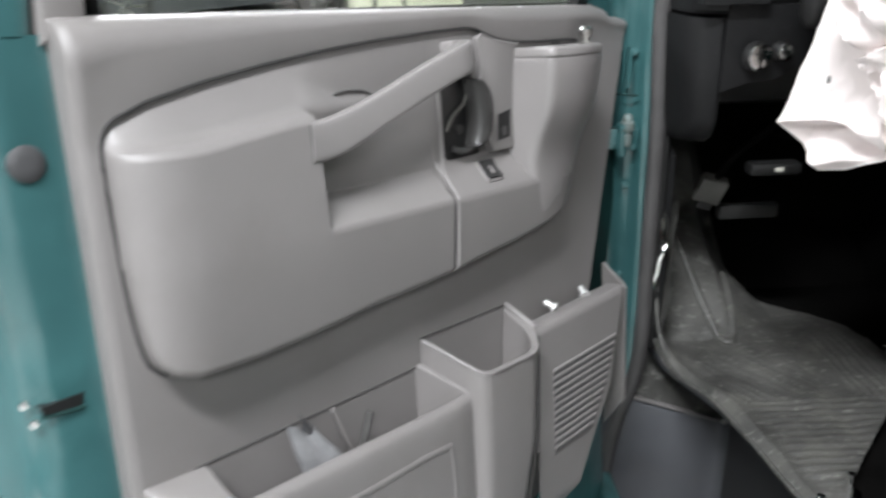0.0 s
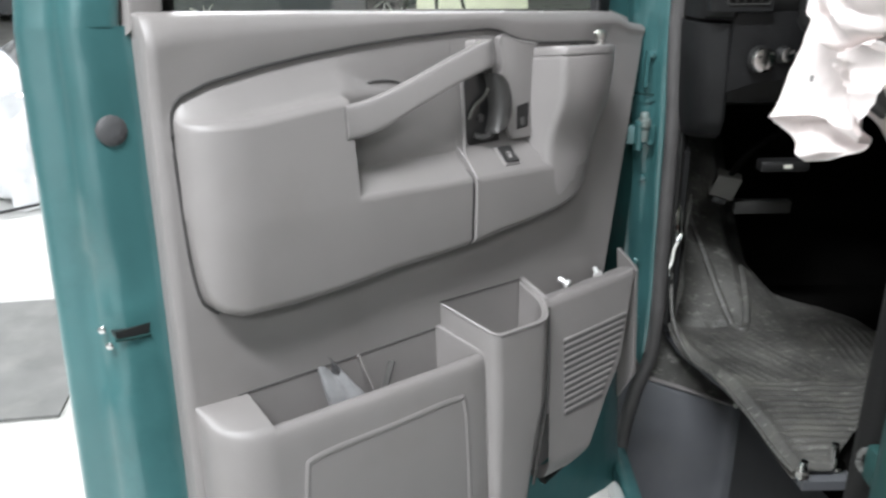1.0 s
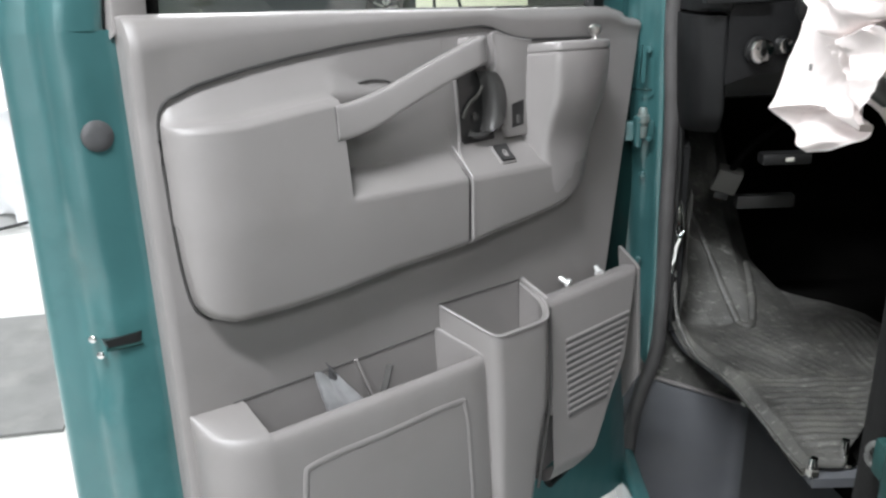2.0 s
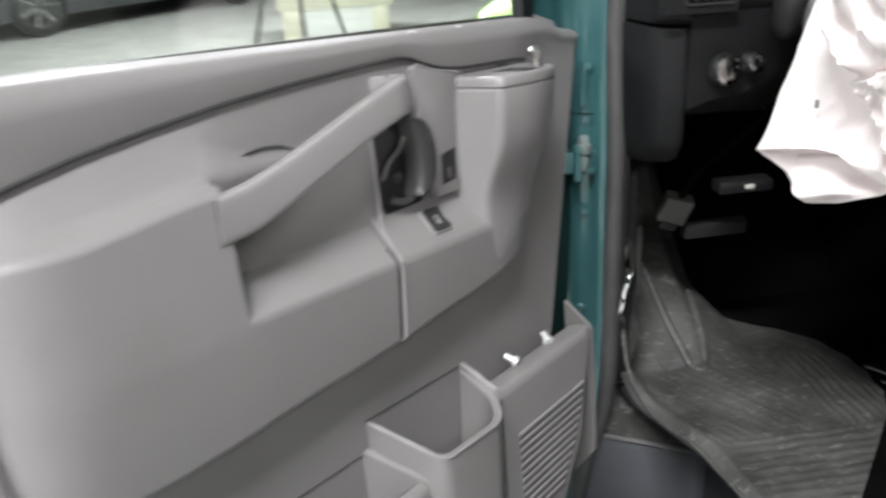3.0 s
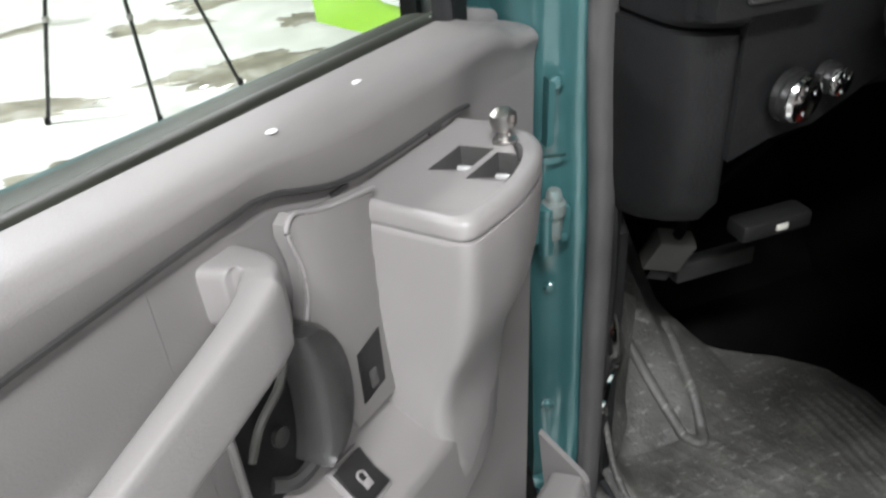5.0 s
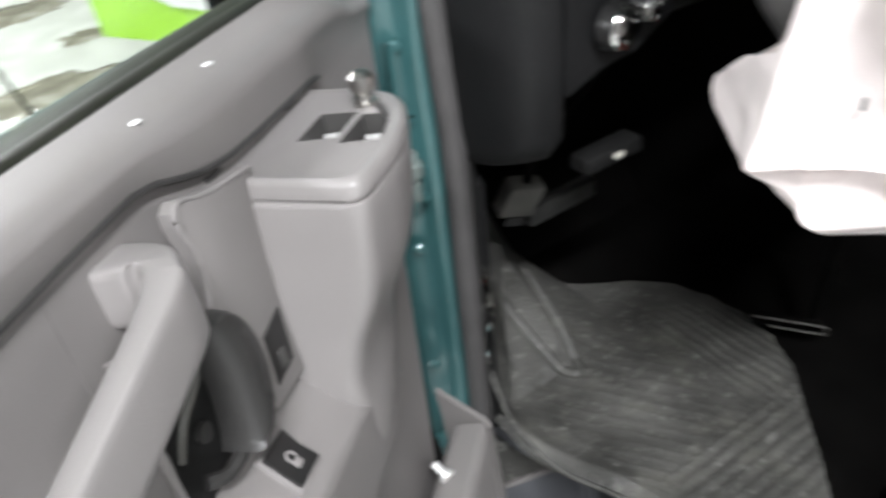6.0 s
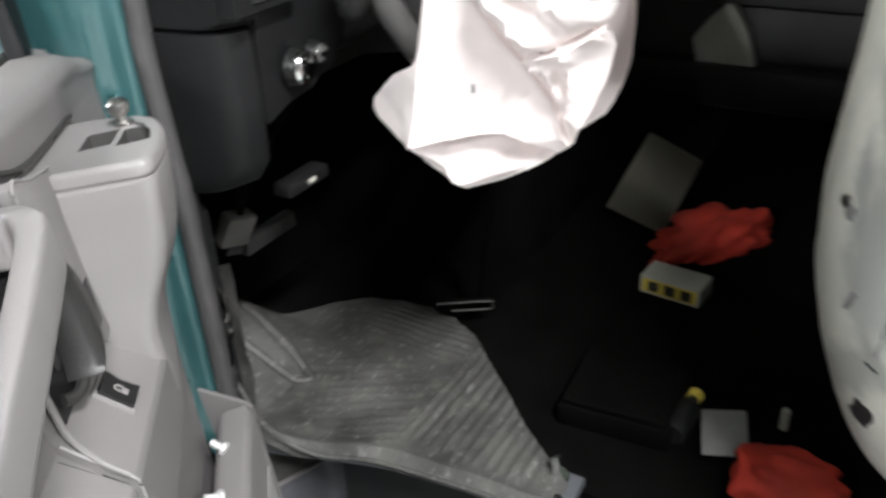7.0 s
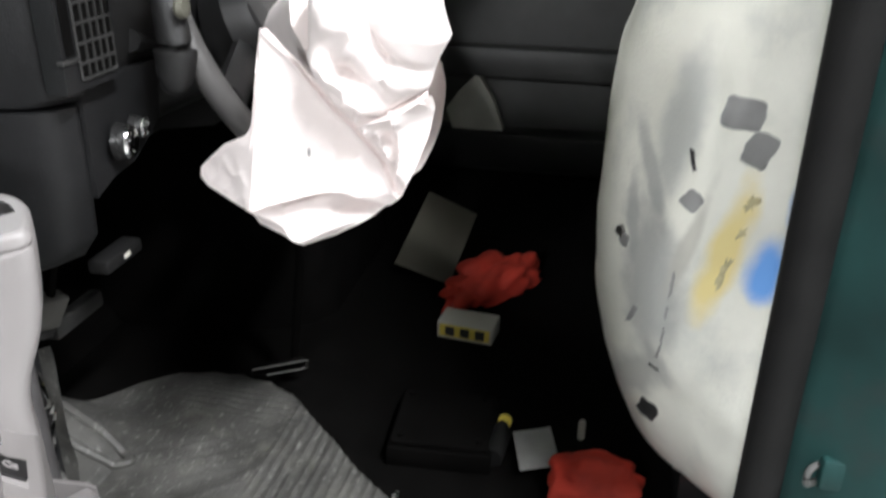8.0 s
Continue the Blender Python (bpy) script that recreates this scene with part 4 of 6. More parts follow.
# Hinge post, with its sealing flange.
hinge_post = [(-0.030, 0.16), (-0.028, 0.03), (-0.014, 0.004), (0.008, -0.004), (0.016, -0.016), (0.032, -0.018), (0.040, -0.004), (0.044, 0.16)]
bm = bmesh.new()
loft([[Vector((p.x + lerp(z, (0.2, 0.012), (0.9, 0.004), (1.3, -0.008), (1.95, 0.14)), p.y + lerp(z, (0.2, 0.0), (1.25, 0.0), (1.95, -0.10)), z)) for p in rounded([*hinge_post, hinge_post[0]], [0.012] * 7, 3)] for z in (0.25, 0.5, 0.75, 1.0, 1.15, 1.3, 1.6, 1.95)], bm=bm)
part("hinge_post", bm, TEAL, van, "teal front door post")
seal_path = glide([(-0.012, -0.036, 0.24), (-0.008, -0.036, 0.36), (0.008, -0.035, 0.47), (0.036, -0.030, 0.56), (0.042, -0.026, 0.66), (0.040, -0.026, 0.80), (0.038, -0.026, 1.0), (0.030, -0.026, 1.2), (0.045, -0.040, 1.45), (0.14, -0.12, 1.90)], 40)
part("door_seal", tube(seal_path, 0.012, 12, flat=1.1, up=(0, -1, 0)), SEAL, van, "grey rubber door seal")
part("inner_flange", tube(glide([(0.060, -0.018, 0.62), (0.058, -0.018, 0.85), (0.055, -0.020, 1.0), (0.048, -0.022, 1.2), (0.062, -0.035, 1.45)], 30), 0.008, 8), DASH, van, "dark inner seal lip")
for z in (0.985, 0.62):
    hinge = part("door_hinge", box(-0.040, 0.010, -0.024, -0.006, z - 0.020, z + 0.014, 0.004), TEAL, van, "teal painted door hinge")
    part("hinge_pin", lathe([(0.007, -0.024), (0.007, 0.018), (0.010, 0.019), (0.010, 0.026), (0.004, 0.029)], 14, m=pose(-0.018, -0.026, z - 0.004)), TEAL, hinge, "painted hinge pin")
    for dx in (-0.012, 0.003):
        part("hinge_bolt", lathe([(0.0052, 0), (0.0052, 0.003), (0.001, 0.004)], 6, m=pose(dx - 0.002, -0.0235, z - 0.016, 90, 0, 0)), TEAL, hinge)
part("pin_head", lathe([(0.0075, 0.972), (0.0085, 0.988), (0.0085, 0.992), (0.0062, 0.993), (0.0062, 0.997), (0.0110, 0.998), (0.0115, 1.003), (0.0110, 1.010), (0.0080, 1.012), (0.0074, 1.019), (0.0055, 1.0225), (0.0005, 1.0230)], 18, m=pose(-0.011, -0.026, 0.0)), SCUFFED, van, "scuffed pale hinge pin")
part("post_seam", tube(glide([(-0.026, -0.001, 1.050), (-0.014, -0.0145, 1.051), (0.004, -0.0175, 1.050)], 14), 0.0016, 6), TEAL_SHADED_WORN, van, "dark joint across the post")
part("post_flange", prism([(-0.0155, 1.062), (-0.0095, 1.064), (-0.0085, 1.12), (-0.0145, 1.124)], -0.0195, -0.006, "xz", 0.003), TEAL, van, "painted weld flange")
for z in (1.115, 0.90, 0.74):
    part("post_bolt", lathe([(0.0065, 0), (0.0065, 0.003), (0.0045, 0.005), (0.001, 0.0055)], 8, m=pose(-0.002, -0.006, z, 90, 0, -20)), TEAL, van, "painted bolt head")
part("check_strap", tube(glide([(0.062, -0.014, 0.86), (0.066, -0.022, 0.83), (0.067, -0.024, 0.79), (0.062, -0.022, 0.765), (0.058, -0.020, 0.72), (0.064, -0.012, 0.70)], 24), 0.0055, 8, flat=1.6), CHROME, van, "shiny metal check strap")

# Rear door post with seal and striker.
rear_post = [(-0.056, -0.955), (-0.022, -0.890), (0.006, -0.848), (0.05, -0.840), (0.05, -1.04), (-0.056, -1.04)]
bm = bmesh.new()
loft([[Vector((p.x + lerp(z, (0.2, 0.0), (1.4, 0.0), (1.95, 0.12)), p.y, z)) for p in rounded([*rear_post, rear_post[0]], [0.02, 0.008, 0.006, 0.01, 0.01], 3)] for z in (0.25, 0.6, 0.9, 1.2, 1.4, 1.6, 1.95)], bm=bm)
# The post's shade is put into its darkened paint.
part("rear_post", bm, TEAL_SHADED_WORN, van, "teal rear door post, darkened for shade")
part("post_seal", tube(glide([(0.012, -0.837, 0.60), (0.012, -0.837, 0.8), (0.012, -0.837, 1.0), (0.012, -0.837, 1.2), (0.012, -0.835, 1.4), (0.05, -0.835, 1.6), (0.13, -0.835, 1.9)], 60), 0.0205, 12, up=(0, 1, 0)), RUBBER, van, "dark rubber seal on the rear post")
striker = part("door_striker", box(-0.024, -0.006, -0.900, -0.876, 0.912, 0.944, 0.004), TEAL_SHADED_WORN, van, "painted door striker base")
part("striker_loop", tube(glide([(-0.010, -0.880, 0.915), (-0.018, -0.869, 0.913), (-0.0205, -0.866, 0.922), (-0.018, -0.869, 0.931), (-0.010, -0.880, 0.932)], 16), 0.0032, 8), FAR_TRIM, striker, "worn metal loop")
part("side_wall", box(-0.045, -0.01, -2.6, -1.03, 0.30, 1.27, 0.01), TEAL_SHADED_WORN, van)
part("side_header", box(-0.040, -0.005, -2.6, -1.03, 1.80, 1.92, 0.01), TEAL_SHADED_WORN, van)
part("side_pillar", box(-0.042, -0.008, -2.6, -2.35, 1.265, 1.805, 0.01), TEAL_SHADED_WORN, van)
pane = part("side_window", box(-0.028, -0.024, -2.36, -1.03, 1.265, 1.805), GLASS, van, "clear side window behind the seat")
pane.visible_shadow = False
part("rear_bulkhead", box(0.0, 1.80, -2.62, -2.56, 0.45, 1.92), DASH, van)
part("far_wall", box(1.80, 1.86, -2.6, -0.95, 0.30, 1.92, 0.01), TEAL_SHADED_WORN, van)
for name, near, far in (("front_fender", 0.02, 0.055), ("far_fender", 1.84, 1.80)):
    rings = []
    for y, top in ((0.16, 0.85), (0.45, 0.83), (0.75, 0.79), (1.0, 0.73), (1.16, 0.66)):
        arch = 0.30 + 0.44 * math.sqrt(max(0.0, 1 - ((y - 0.66) / 0.43) ** 2)) if abs(y - 0.66) < 0.43 else 0.26
        rings.append([Vector((p.x, y, p.y)) for p in rounded([(near, arch), (near, top - 0.06), (near + (far - near) * 0.25, top), (far, top + 0.04), (far, top + 0.02), (near + (far - near) * 0.2, top - 0.03), (near + (far - near) * 0.1, arch)], [0.02, 0.03, 0.01, 0.01, 0.02], 2)])
    part(name, loft(rings), TEAL, van)
part("bonnet", prism([(0.30, 1.08), (0.75, 0.93), (1.15, 0.76), (1.15, 0.72), (0.30, 1.02)], 0.20, 1.66, "yz", 0.01), TEAL, van)
part("grille_panel", box(0.02, 1.84, 1.13, 1.20, 0.3, 0.72, 0.03), TEAL_SHADED_WORN, van)
# Roof and pillars.
bm = bmesh.new()
loft([[Vector((x, y, 1.93 + 0.05 * math.sin(math.pi * min(1, max(0, (x - 0.10) / 1.60))) + dz)) for x in np.linspace(0.08, 1.74, 9)] + [Vector((x, y, 1.90)) for x in np.linspace(1.74, 0.08, 9)] for y, dz in ((-2.62, 0), (-1.5, 0.01), (-0.7, 0.01), (-0.35, -0.01))], bm=bm)
part("roof", bm, TEAL_SHADED_WORN, van)
glass = part("windscreen", prism([(0.30, 1.10), (0.305, 1.10), (-0.345, 1.93), (-0.352, 1.93)], 0.10, 1.74, "yz"), GLASS, van, "raked clear windscreen")
glass.visible_shadow = False
for x in (0.07, 1.72):
    part("screen_pillar", tube([(x, 0.28, 1.08), (x + (0.05 if x < 1 else -0.02), -0.36, 1.93)], 0.035, 10), DASH_SIDE, van)

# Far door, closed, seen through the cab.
far_door = part("far_door", box(1.70, 1.78, -0.85, 0.10, 0.50, 1.22, 0.02), FAR_TRIM, van, "closed passenger door with its trim darkened for shade")
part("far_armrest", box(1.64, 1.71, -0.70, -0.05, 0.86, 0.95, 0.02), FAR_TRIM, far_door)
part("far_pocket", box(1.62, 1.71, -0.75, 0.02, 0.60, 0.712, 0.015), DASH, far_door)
part("far_rear_post", box(1.72, 1.80, -1.06, -0.85, 0.40, 1.93, 0.02), TEAL_SHADED_WORN, van)
part("far_front_post", box(1.72, 1.80, 0.10, 0.2, 0.40, 1.25, 0.02), TEAL_SHADED_WORN, van)
pane = part("far_window", box(1.735, 1.739, -0.85, 0.10, 1.22, 1.90), GLASS, van, "passenger side window")
pane.visible_shadow = False

# Cab floor, firewall, engine cover, with the cab's shade in their near-black colour.
part("cab_floor", box(0.212, 1.76, -2.56, 0.55, 0.52, 0.572), SHADE_BLACK, van, "dark carpeted cab floor")
part("firewall", prism([(0.24, 0.56), (0.52, 0.90), (0.52, 1.12), (0.60, 1.12), (0.60, 0.50), (0.24, 0.50)], 0.05, 1.78, "yz"), SHADE_BLACK, van)
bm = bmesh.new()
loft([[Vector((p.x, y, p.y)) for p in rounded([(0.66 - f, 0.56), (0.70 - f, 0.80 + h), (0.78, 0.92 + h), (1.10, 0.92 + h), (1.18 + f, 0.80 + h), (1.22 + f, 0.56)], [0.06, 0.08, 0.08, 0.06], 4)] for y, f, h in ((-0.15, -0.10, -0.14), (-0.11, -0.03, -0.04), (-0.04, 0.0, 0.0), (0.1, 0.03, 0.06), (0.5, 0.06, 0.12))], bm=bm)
part("engine_cover", bm, SHADE_BLACK, van, "black engine cover in the middle of the cab", 60)
part("kick_panel", prism([(-0.02, 0.60), (-0.02, 0.95), (0.10, 1.06), (0.55, 1.06), (0.55, 0.55)], 0.058, 0.075, "yz"), DASH_SIDE, van)
part("cab_sill", prism([(0.095, 0.575), (0.095, 0.30), (-0.03, 0.30), (-0.035, 0.36), (-0.005, 0.40), (0.03, 0.575)], -1.05, -0.50, "xz", 0.006), TEAL_SHADED_WORN, van)
part("lower_sill", box(-0.035, 0.0, -0.60, 0.02, 0.26, 0.36, 0.01), TEAL, van)


def build_step_well():
    """Step recess under the door opening: front wall with a painted lip highlight, inner wall, tread, and a shelf
    rising to the mat.
    """
    def rim(x, y):
        return lerp(x, (-0.02, 0.525), (0.21, 0.44)) if y > -0.04 else lerp(y, (-0.5, 0.54), (-0.12, 0.52), (-0.04, 0.44))
    edge = rounded([(-0.02, -0.03), (0.21, -0.03), (0.21, -0.5), (-0.02, -0.5)], [0.03, 0.03], 6)
    edge = [edge[0].lerp(edge[1], k / 8) for k in range(8)] + edge[1:]
    rings = [[Vector((p.x, p.y, 0.21)) for p in edge]]
    for f, off in ((0.1, 0.0), (0.5, 0.0), (0.93, 0.0), (0.97, 0.003), (1.0, 0.008)):
        rings.append([Vector((p.x, p.y + (off if p.y > -0.04 else 0), lerp(f, (0, 0.22), (1, rim(p.x, p.y))))) for p in edge])
    cut = 14
    well = part("step_well", loft([r[: cut + 1] for r in rings], closed=False, caps=False), STEP, van, "blue-grey plastic step well", 50)
    # Inner wall split off in darker plastic that holds its shade.
    part("step_back", loft([r[cut:] for r in rings], closed=False, caps=False), VENT, well, "inner step wall, darkened for its shade", 50)
    def shelf(s, t):
        x = -0.02 + 0.235 * s
        z0 = rim(x, 0.0)
        return Vector((x, -0.022 + 0.085 * t, z0 + (0.606 - z0) * t + 0.006 * math.sin(math.pi * t)))
    part("step_shelf", field(16, 10, shelf), MAT, well, "sloping shelf over the step", 60)
    # Paler tube paints the highlight along the step's lip.
    part("step_lip", tube([Vector((x, -0.0275, rim(x, 0.0) + 0.001)) for x in np.linspace(-0.02, 0.205, 12)], 0.0042, 8), TRIM, well, "step lip, paler to paint its highlight")
    ledge = [(mat_edge(y) + 0.012, y) for y in np.linspace(-0.46, 0.05, 16)] + [(0.22, 0.05), (0.22, -0.46)]
    part("floor_ledge", prism(ledge, 0.574, 0.589, "xy"), STEP, well, "floor edge under the mat")
    part("step_tread", box(-0.02, 0.212, -0.502, -0.028, 0.19, 0.22, 0.004), STEP, well)
    for k in range(7):
        part("tread_rib", box(0.01, 0.17, -0.12 - k * 0.05, -0.105 - k * 0.05, 0.219, 0.224, 0.002), STEP, well)


# Rubber floor mat with ribs, a raised lip and folds.
def mat_edge(y):
    return lerp(y, (-0.46, 0.135), (-0.40, 0.130), (-0.30, 0.124), (-0.20, 0.112), (-0.12, 0.086), (-0.06, 0.066), (0.0, 0.062), (0.36, 0.062))


build_step_well()


def mat_height(x, y):
    z = 0.600
    z += 0.30 * max(0.0, (y - 0.20) / 0.35) ** 1.3
    z += max(0.0, y) * lerp(x, (0.06, 1.15), (0.16, 0.92), (0.22, 0.72), (0.25, 0.42), (0.32, 0.08), (0.40, 0.0))
    z += 0.04 * math.exp(-(((x - 0.06) / 0.03) ** 2)) * lerp(y, (-0.10, 0.0), (0.0, 1.0))
    z -= 0.03 * max(0.0, (x - 0.42) / 0.2) * lerp(y, (-0.3, 1.0), (0.1, 0.2))
    rise = lerp(x, (mat_edge(y) + 0.004, -0.012), (mat_edge(y) + 0.02, 0.002), (mat_edge(y) + 0.035, 0.0))
    z += rise
    ribs = lerp(y, (-0.425, 0.0), (-0.415, 1.0), (-0.215, 1.0), (-0.19, 0.0)) * lerp(x, (0.15, 0.0), (0.17, 1.0), (0.40, 1.0), (0.42, 0.0))
    z += 0.0025 * ribs * max(0.0, math.sin(2 * math.pi * y / 0.0165)) ** 0.7
    across = lerp(y, (-0.225, 0.0), (-0.20, 1.0), (0.0, 1.0), (0.06, 0.0)) * lerp(x, (0.12, 0.0), (0.14, 1.0), (0.29, 1.0), (0.33, 0.0))
    lean = x * 0.855 + y * 0.52
    z += 0.0009 * across * max(0.0, math.sin(2 * math.pi * lean / 0.0175))
    z += 0.0022 * lerp(x, (0.34, 0.0), (0.355, 1.0), (0.46, 1.0)) * lerp(y, (-0.24, 0.0), (-0.21, 1.0), (-0.03, 1.0), (0.0, 0.0)) * max(0.0, math.sin(2 * math.pi * x / 0.015))
    z += 0.006 * noise.noise(Vector((x * 9, y * 9, 0.3))) + 0.003 * noise.noise(Vector((x * 30, y * 30, 1.3)))
    return z


def mat_far(y):
    return lerp(y, (-0.45, 0.19), (-0.405, 0.222), (-0.357, 0.263), (-0.30, 0.318), (-0.25, 0.365), (-0.19, 0.422), (-0.135, 0.455), (-0.08, 0.467), (-0.02, 0.463), (0.03, 0.448), (0.07, 0.41), (0.10, 0.36), (0.13, 0.315), (0.18, 0.285), (0.41, 0.26))


def mat_point(s, t):
    y = -0.45 + 0.86 * t
    x = mat_edge(y) + (mat_far(y) - mat_edge(y)) * s
    return Vector((x, y, mat_height(x, y)))


floor_mat = single("floor_mat", field(110, 300, mat_point), MAT, "dusty ribbed black rubber floor mat, creased at the front", "floor mat", angle=60)
fold_line = [Vector((p.x, p.y, mat_height(p.x, p.y) + 0.002)) for p in glide([(0.142, 0.175), (0.156, 0.137), (0.171, 0.090), (0.187, 0.030), (0.198, -0.008), (0.208, -0.018), (0.218, -0.008), (0.229, 0.026), (0.239, 0.074), (0.250, 0.138)], 60)]
crease = part("mat_fold", tube(fold_line, 0.0062, 10, flat=1.25), MAT, floor_mat, "upstanding fold of the mat", 60)
part("mat_lip", tube(glide([(0.064, -0.02, 0.70), (0.064, -0.06, 0.64), (0.082, -0.12, 0.600), (0.110, -0.20, 0.598), (0.122, -0.30, 0.598), (0.129, -0.40, 0.598), (0.136, -0.45, 0.598)], 50), 0.0036, 8), MAT, floor_mat, "raised mat edge", 60)
part("mat_flap", field(16, 20, lambda s, t: Vector((0.079 + 0.05 * t * s + 0.01 * noise.noise(Vector((s * 4, t * 4, 2))), -0.035 + 0.20 * s, 0.60 + 0.28 * t * (1 - 0.35 * s)))), MAT, floor_mat, "mat turned up against the kick panel", 60)

# Seat studs by the sill.
for x, y, h, ring in ((0.202, -0.426, 0.040, True), (0.148, -0.452, 0.030, False)):
    stud = thing("seat_stud", "bare threaded seat stud" + (" with a washer" if ring else "") + " standing in the floor", "stud", pose(x, y, 0.588), group="seat studs")
    part("shank", lathe([(0.006, 0.0), (0.006, h * 0.75), (0.0052, h), (0.001, h + 0.001)], 12), CHROME, stud)
    if ring:
        part("washer", lathe([(0.006, 0.004), (0.017, 0.004), (0.0185, 0.006), (0.017, 0.009), (0.006, 0.009)], 24), CHROME, stud)
    else:
        part("nut", lathe([(0.009, 0.004), (0.0095, 0.006), (0.0095, 0.012), (0.007, 0.014)], 6), STEEL, stud)

# Dashboard.
dash = thing("dashboard", "dusty black plastic dashboard with its lower cover missing", "dashboard")
bm = bmesh.new()
side = rounded([(0.052, 0.12), (0.048, -0.03), (0.058, -0.108), (0.104, -0.126), (0.108, 0.12)], [0.03, 0.035, 0.01], 5)
loft([[Vector((p.x - 0.004 * k, p.y + dy, z)) for p in side] for k, (z, dy) in enumerate(((0.985, 0.06), (1.0, 0.03), (1.03, 0.006), (1.10, 0.0), (1.178, -0.002)))], bm=bm)
part("side_panel", bm, DASH_SIDE, dash)
bm = bmesh.new()
loft([[Vector((p.x - 0.012, p.y + dy, z)) for p in side] for z, dy in ((1.183, 0.0), (1.190, -0.010), (1.30, -0.012), (1.40, 0.004), (1.44, 0.04))], bm=bm)
part("side_cap", bm, DASH_SIDE, dash)
panel = prism([(0.088, 1.196), (0.088, 1.075), (0.125, 1.088), (0.165, 1.092), (0.205, 1.112), (0.232, 1.128), (0.240, 1.196)], -0.129, -0.08, "xz", 0.006)
part("switch_panel", panel, DASH_SIDE, dash)
top = prism([(-0.118, 1.196), (-0.128, 1.215), (-0.132, 1.33), (-0.10, 1.40), (0.28, 1.36), (0.28, 1.196)], 0.098, 0.42, "yz", 0.008)
part("cluster_housing", top, DASH, dash)
part("dash_body", prism([(-0.10, 1.06), (-0.12, 1.40), (0.32, 1.34), (0.45, 1.10), (0.30, 1.00)], 0.42, 1.74, "yz", 0.02), DASH, dash)
part("under_dash", box(0.11, 1.72, 0.02, 0.42, 1.02, 1.20, 0.02), BLACK, dash)
vent = part("air_vent", prism([(0.046, 1.199), (0.138, 1.199), (0.138, 1.345), (0.046, 1.345)], -0.146, -0.120, "xz", 0.004), DASH_SIDE, dash, "side air vent")
# Near-black plates stand for the shade inside the vent's slot and opening.
part("vent_slot", box(0.052, 0.065, -0.1475, -0.130, 1.236, 1.335), SHADE_BLACK, vent, "dark narrow slot")
part("vent_opening", box(0.071, 0.130, -0.1475, -0.130, 1.212, 1.335), SHADE_BLACK, vent)
part("vent_ledge", box(0.044, 0.071, -0.149, -0.140, 1.2285, 1.2325, 0.001), VENT, vent)
for k in range(6):
    part("vent_slat", box(0.071, 0.130, -0.1500, -0.1440, 1.2240 + k * 0.0195, 1.2268 + k * 0.0195), VENT, vent)
for k in range(4):
    part("vent_vane", box(0.0815 + k * 0.012, 0.0835 + k * 0.012, -0.1495, -0.143, 1.213, 1.334), VENT, vent)
part("vent_frame", tube(rounded([(0.0700, -0.1475, 1.335), (0.0700, -0.1475, 1.2095), (0.1315, -0.1475, 1.2095), (0.1315, -0.1475, 1.335)], [0.003, 0.003], 3), 0.0018, 8), VENT, vent)


def knob(x, y, z, r, label):
    m = pose(x, y, z, 90, 0, 12)
    k = part("switch_knob", lathe([(r * 1.1, -0.004), (r * 1.1, 0.002), (r, 0.003), (r * 0.97, 0.010), (r * 0.84, 0.0135), (r * 0.3, 0.014), (0.0005, 0.014)], 24, m=m), BLACK, dash, label)
    part("knob_ring", lathe([(r * 1.0, 0.009), (r * 1.03, 0.0105), (r * 0.94, 0.0136), (r * 0.86, 0.0140)], 24, m=m), CHROME, k)
    for a in (25, 100, 150, 265):
        part("knob_mark", lathe([(0.0022, 0.0138), (0.0015, 0.0149), (0.0003, 0.0149)], 8, m=m @ pose(r * 0.55 * math.cos(radians(a)), r * 0.55 * math.sin(radians(a)), 0)), CHROME, k)


knob(0.131, -0.138, 1.127, 0.0188, "black headlight knob with a shiny rim")
knob(0.168, -0.134, 1.133, 0.0120, "small black dimmer knob with a shiny rim")
grip = part("stalk_grip", tube(glide([(0.184, -0.175, 1.300), (0.182, -0.185, 1.265), (0.180, -0.19, 1.225), (0.180, -0.185, 1.190), (0.182, -0.17, 1.176)], 20), 0.024, 16, flat=0.8, taper=[lerp(k, (0, 0.45), (5, 0.8), (10, 1.0), (15, 0.9), (19, 0.3)) for k in range(20)]), DASH, dash, "glossy black stalk grip", 60)
part("stalk_tip", lathe([(0.010, 0.0), (0.012, 0.004), (0.010, 0.010), (0.002, 0.012)], 16, m=pose(0.168, -0.205, 1.268, 90, 0, 0)), BEIGE, grip, "white stalk tip")
release = part("bonnet_release", box(0.19, 0.275, -0.05, -0.02, 0.920, 0.940, 0.005), DASH, dash, "black bonnet release lever")
part("release_symbol", box(0.229, 0.243, -0.0515, -0.049, 0.927, 0.934, 0.001), PAPER, release)
part("lower_brace", box(0.186, 0.293, 0.04, 0.06, 0.813, 0.838, 0.004), VENT, dash, "bare lower dash brace")
connector = thing("connector_block", "loose grey wiring connector under the dashboard", "connector", pose(0.160, 0.030, 0.875, 20, 15, -12))
part("housing", box(-0.022, 0.022, -0.012, 0.012, -0.024, 0.024, 0.003), GREYBOX, connector)
part("cable", tube(glide([(0.0, 0.0, 0.02), (0.02, 0.03, 0.06), (0.06, 0.05, 0.12), (0.09, 0.06, 0.2)], 16), 0.006, 8), SHADE_BLACK, connector)
part("wire_clip", box(-0.012, 0.012, -0.015, -0.012, -0.035, -0.022, 0.001), BLACK, connector)

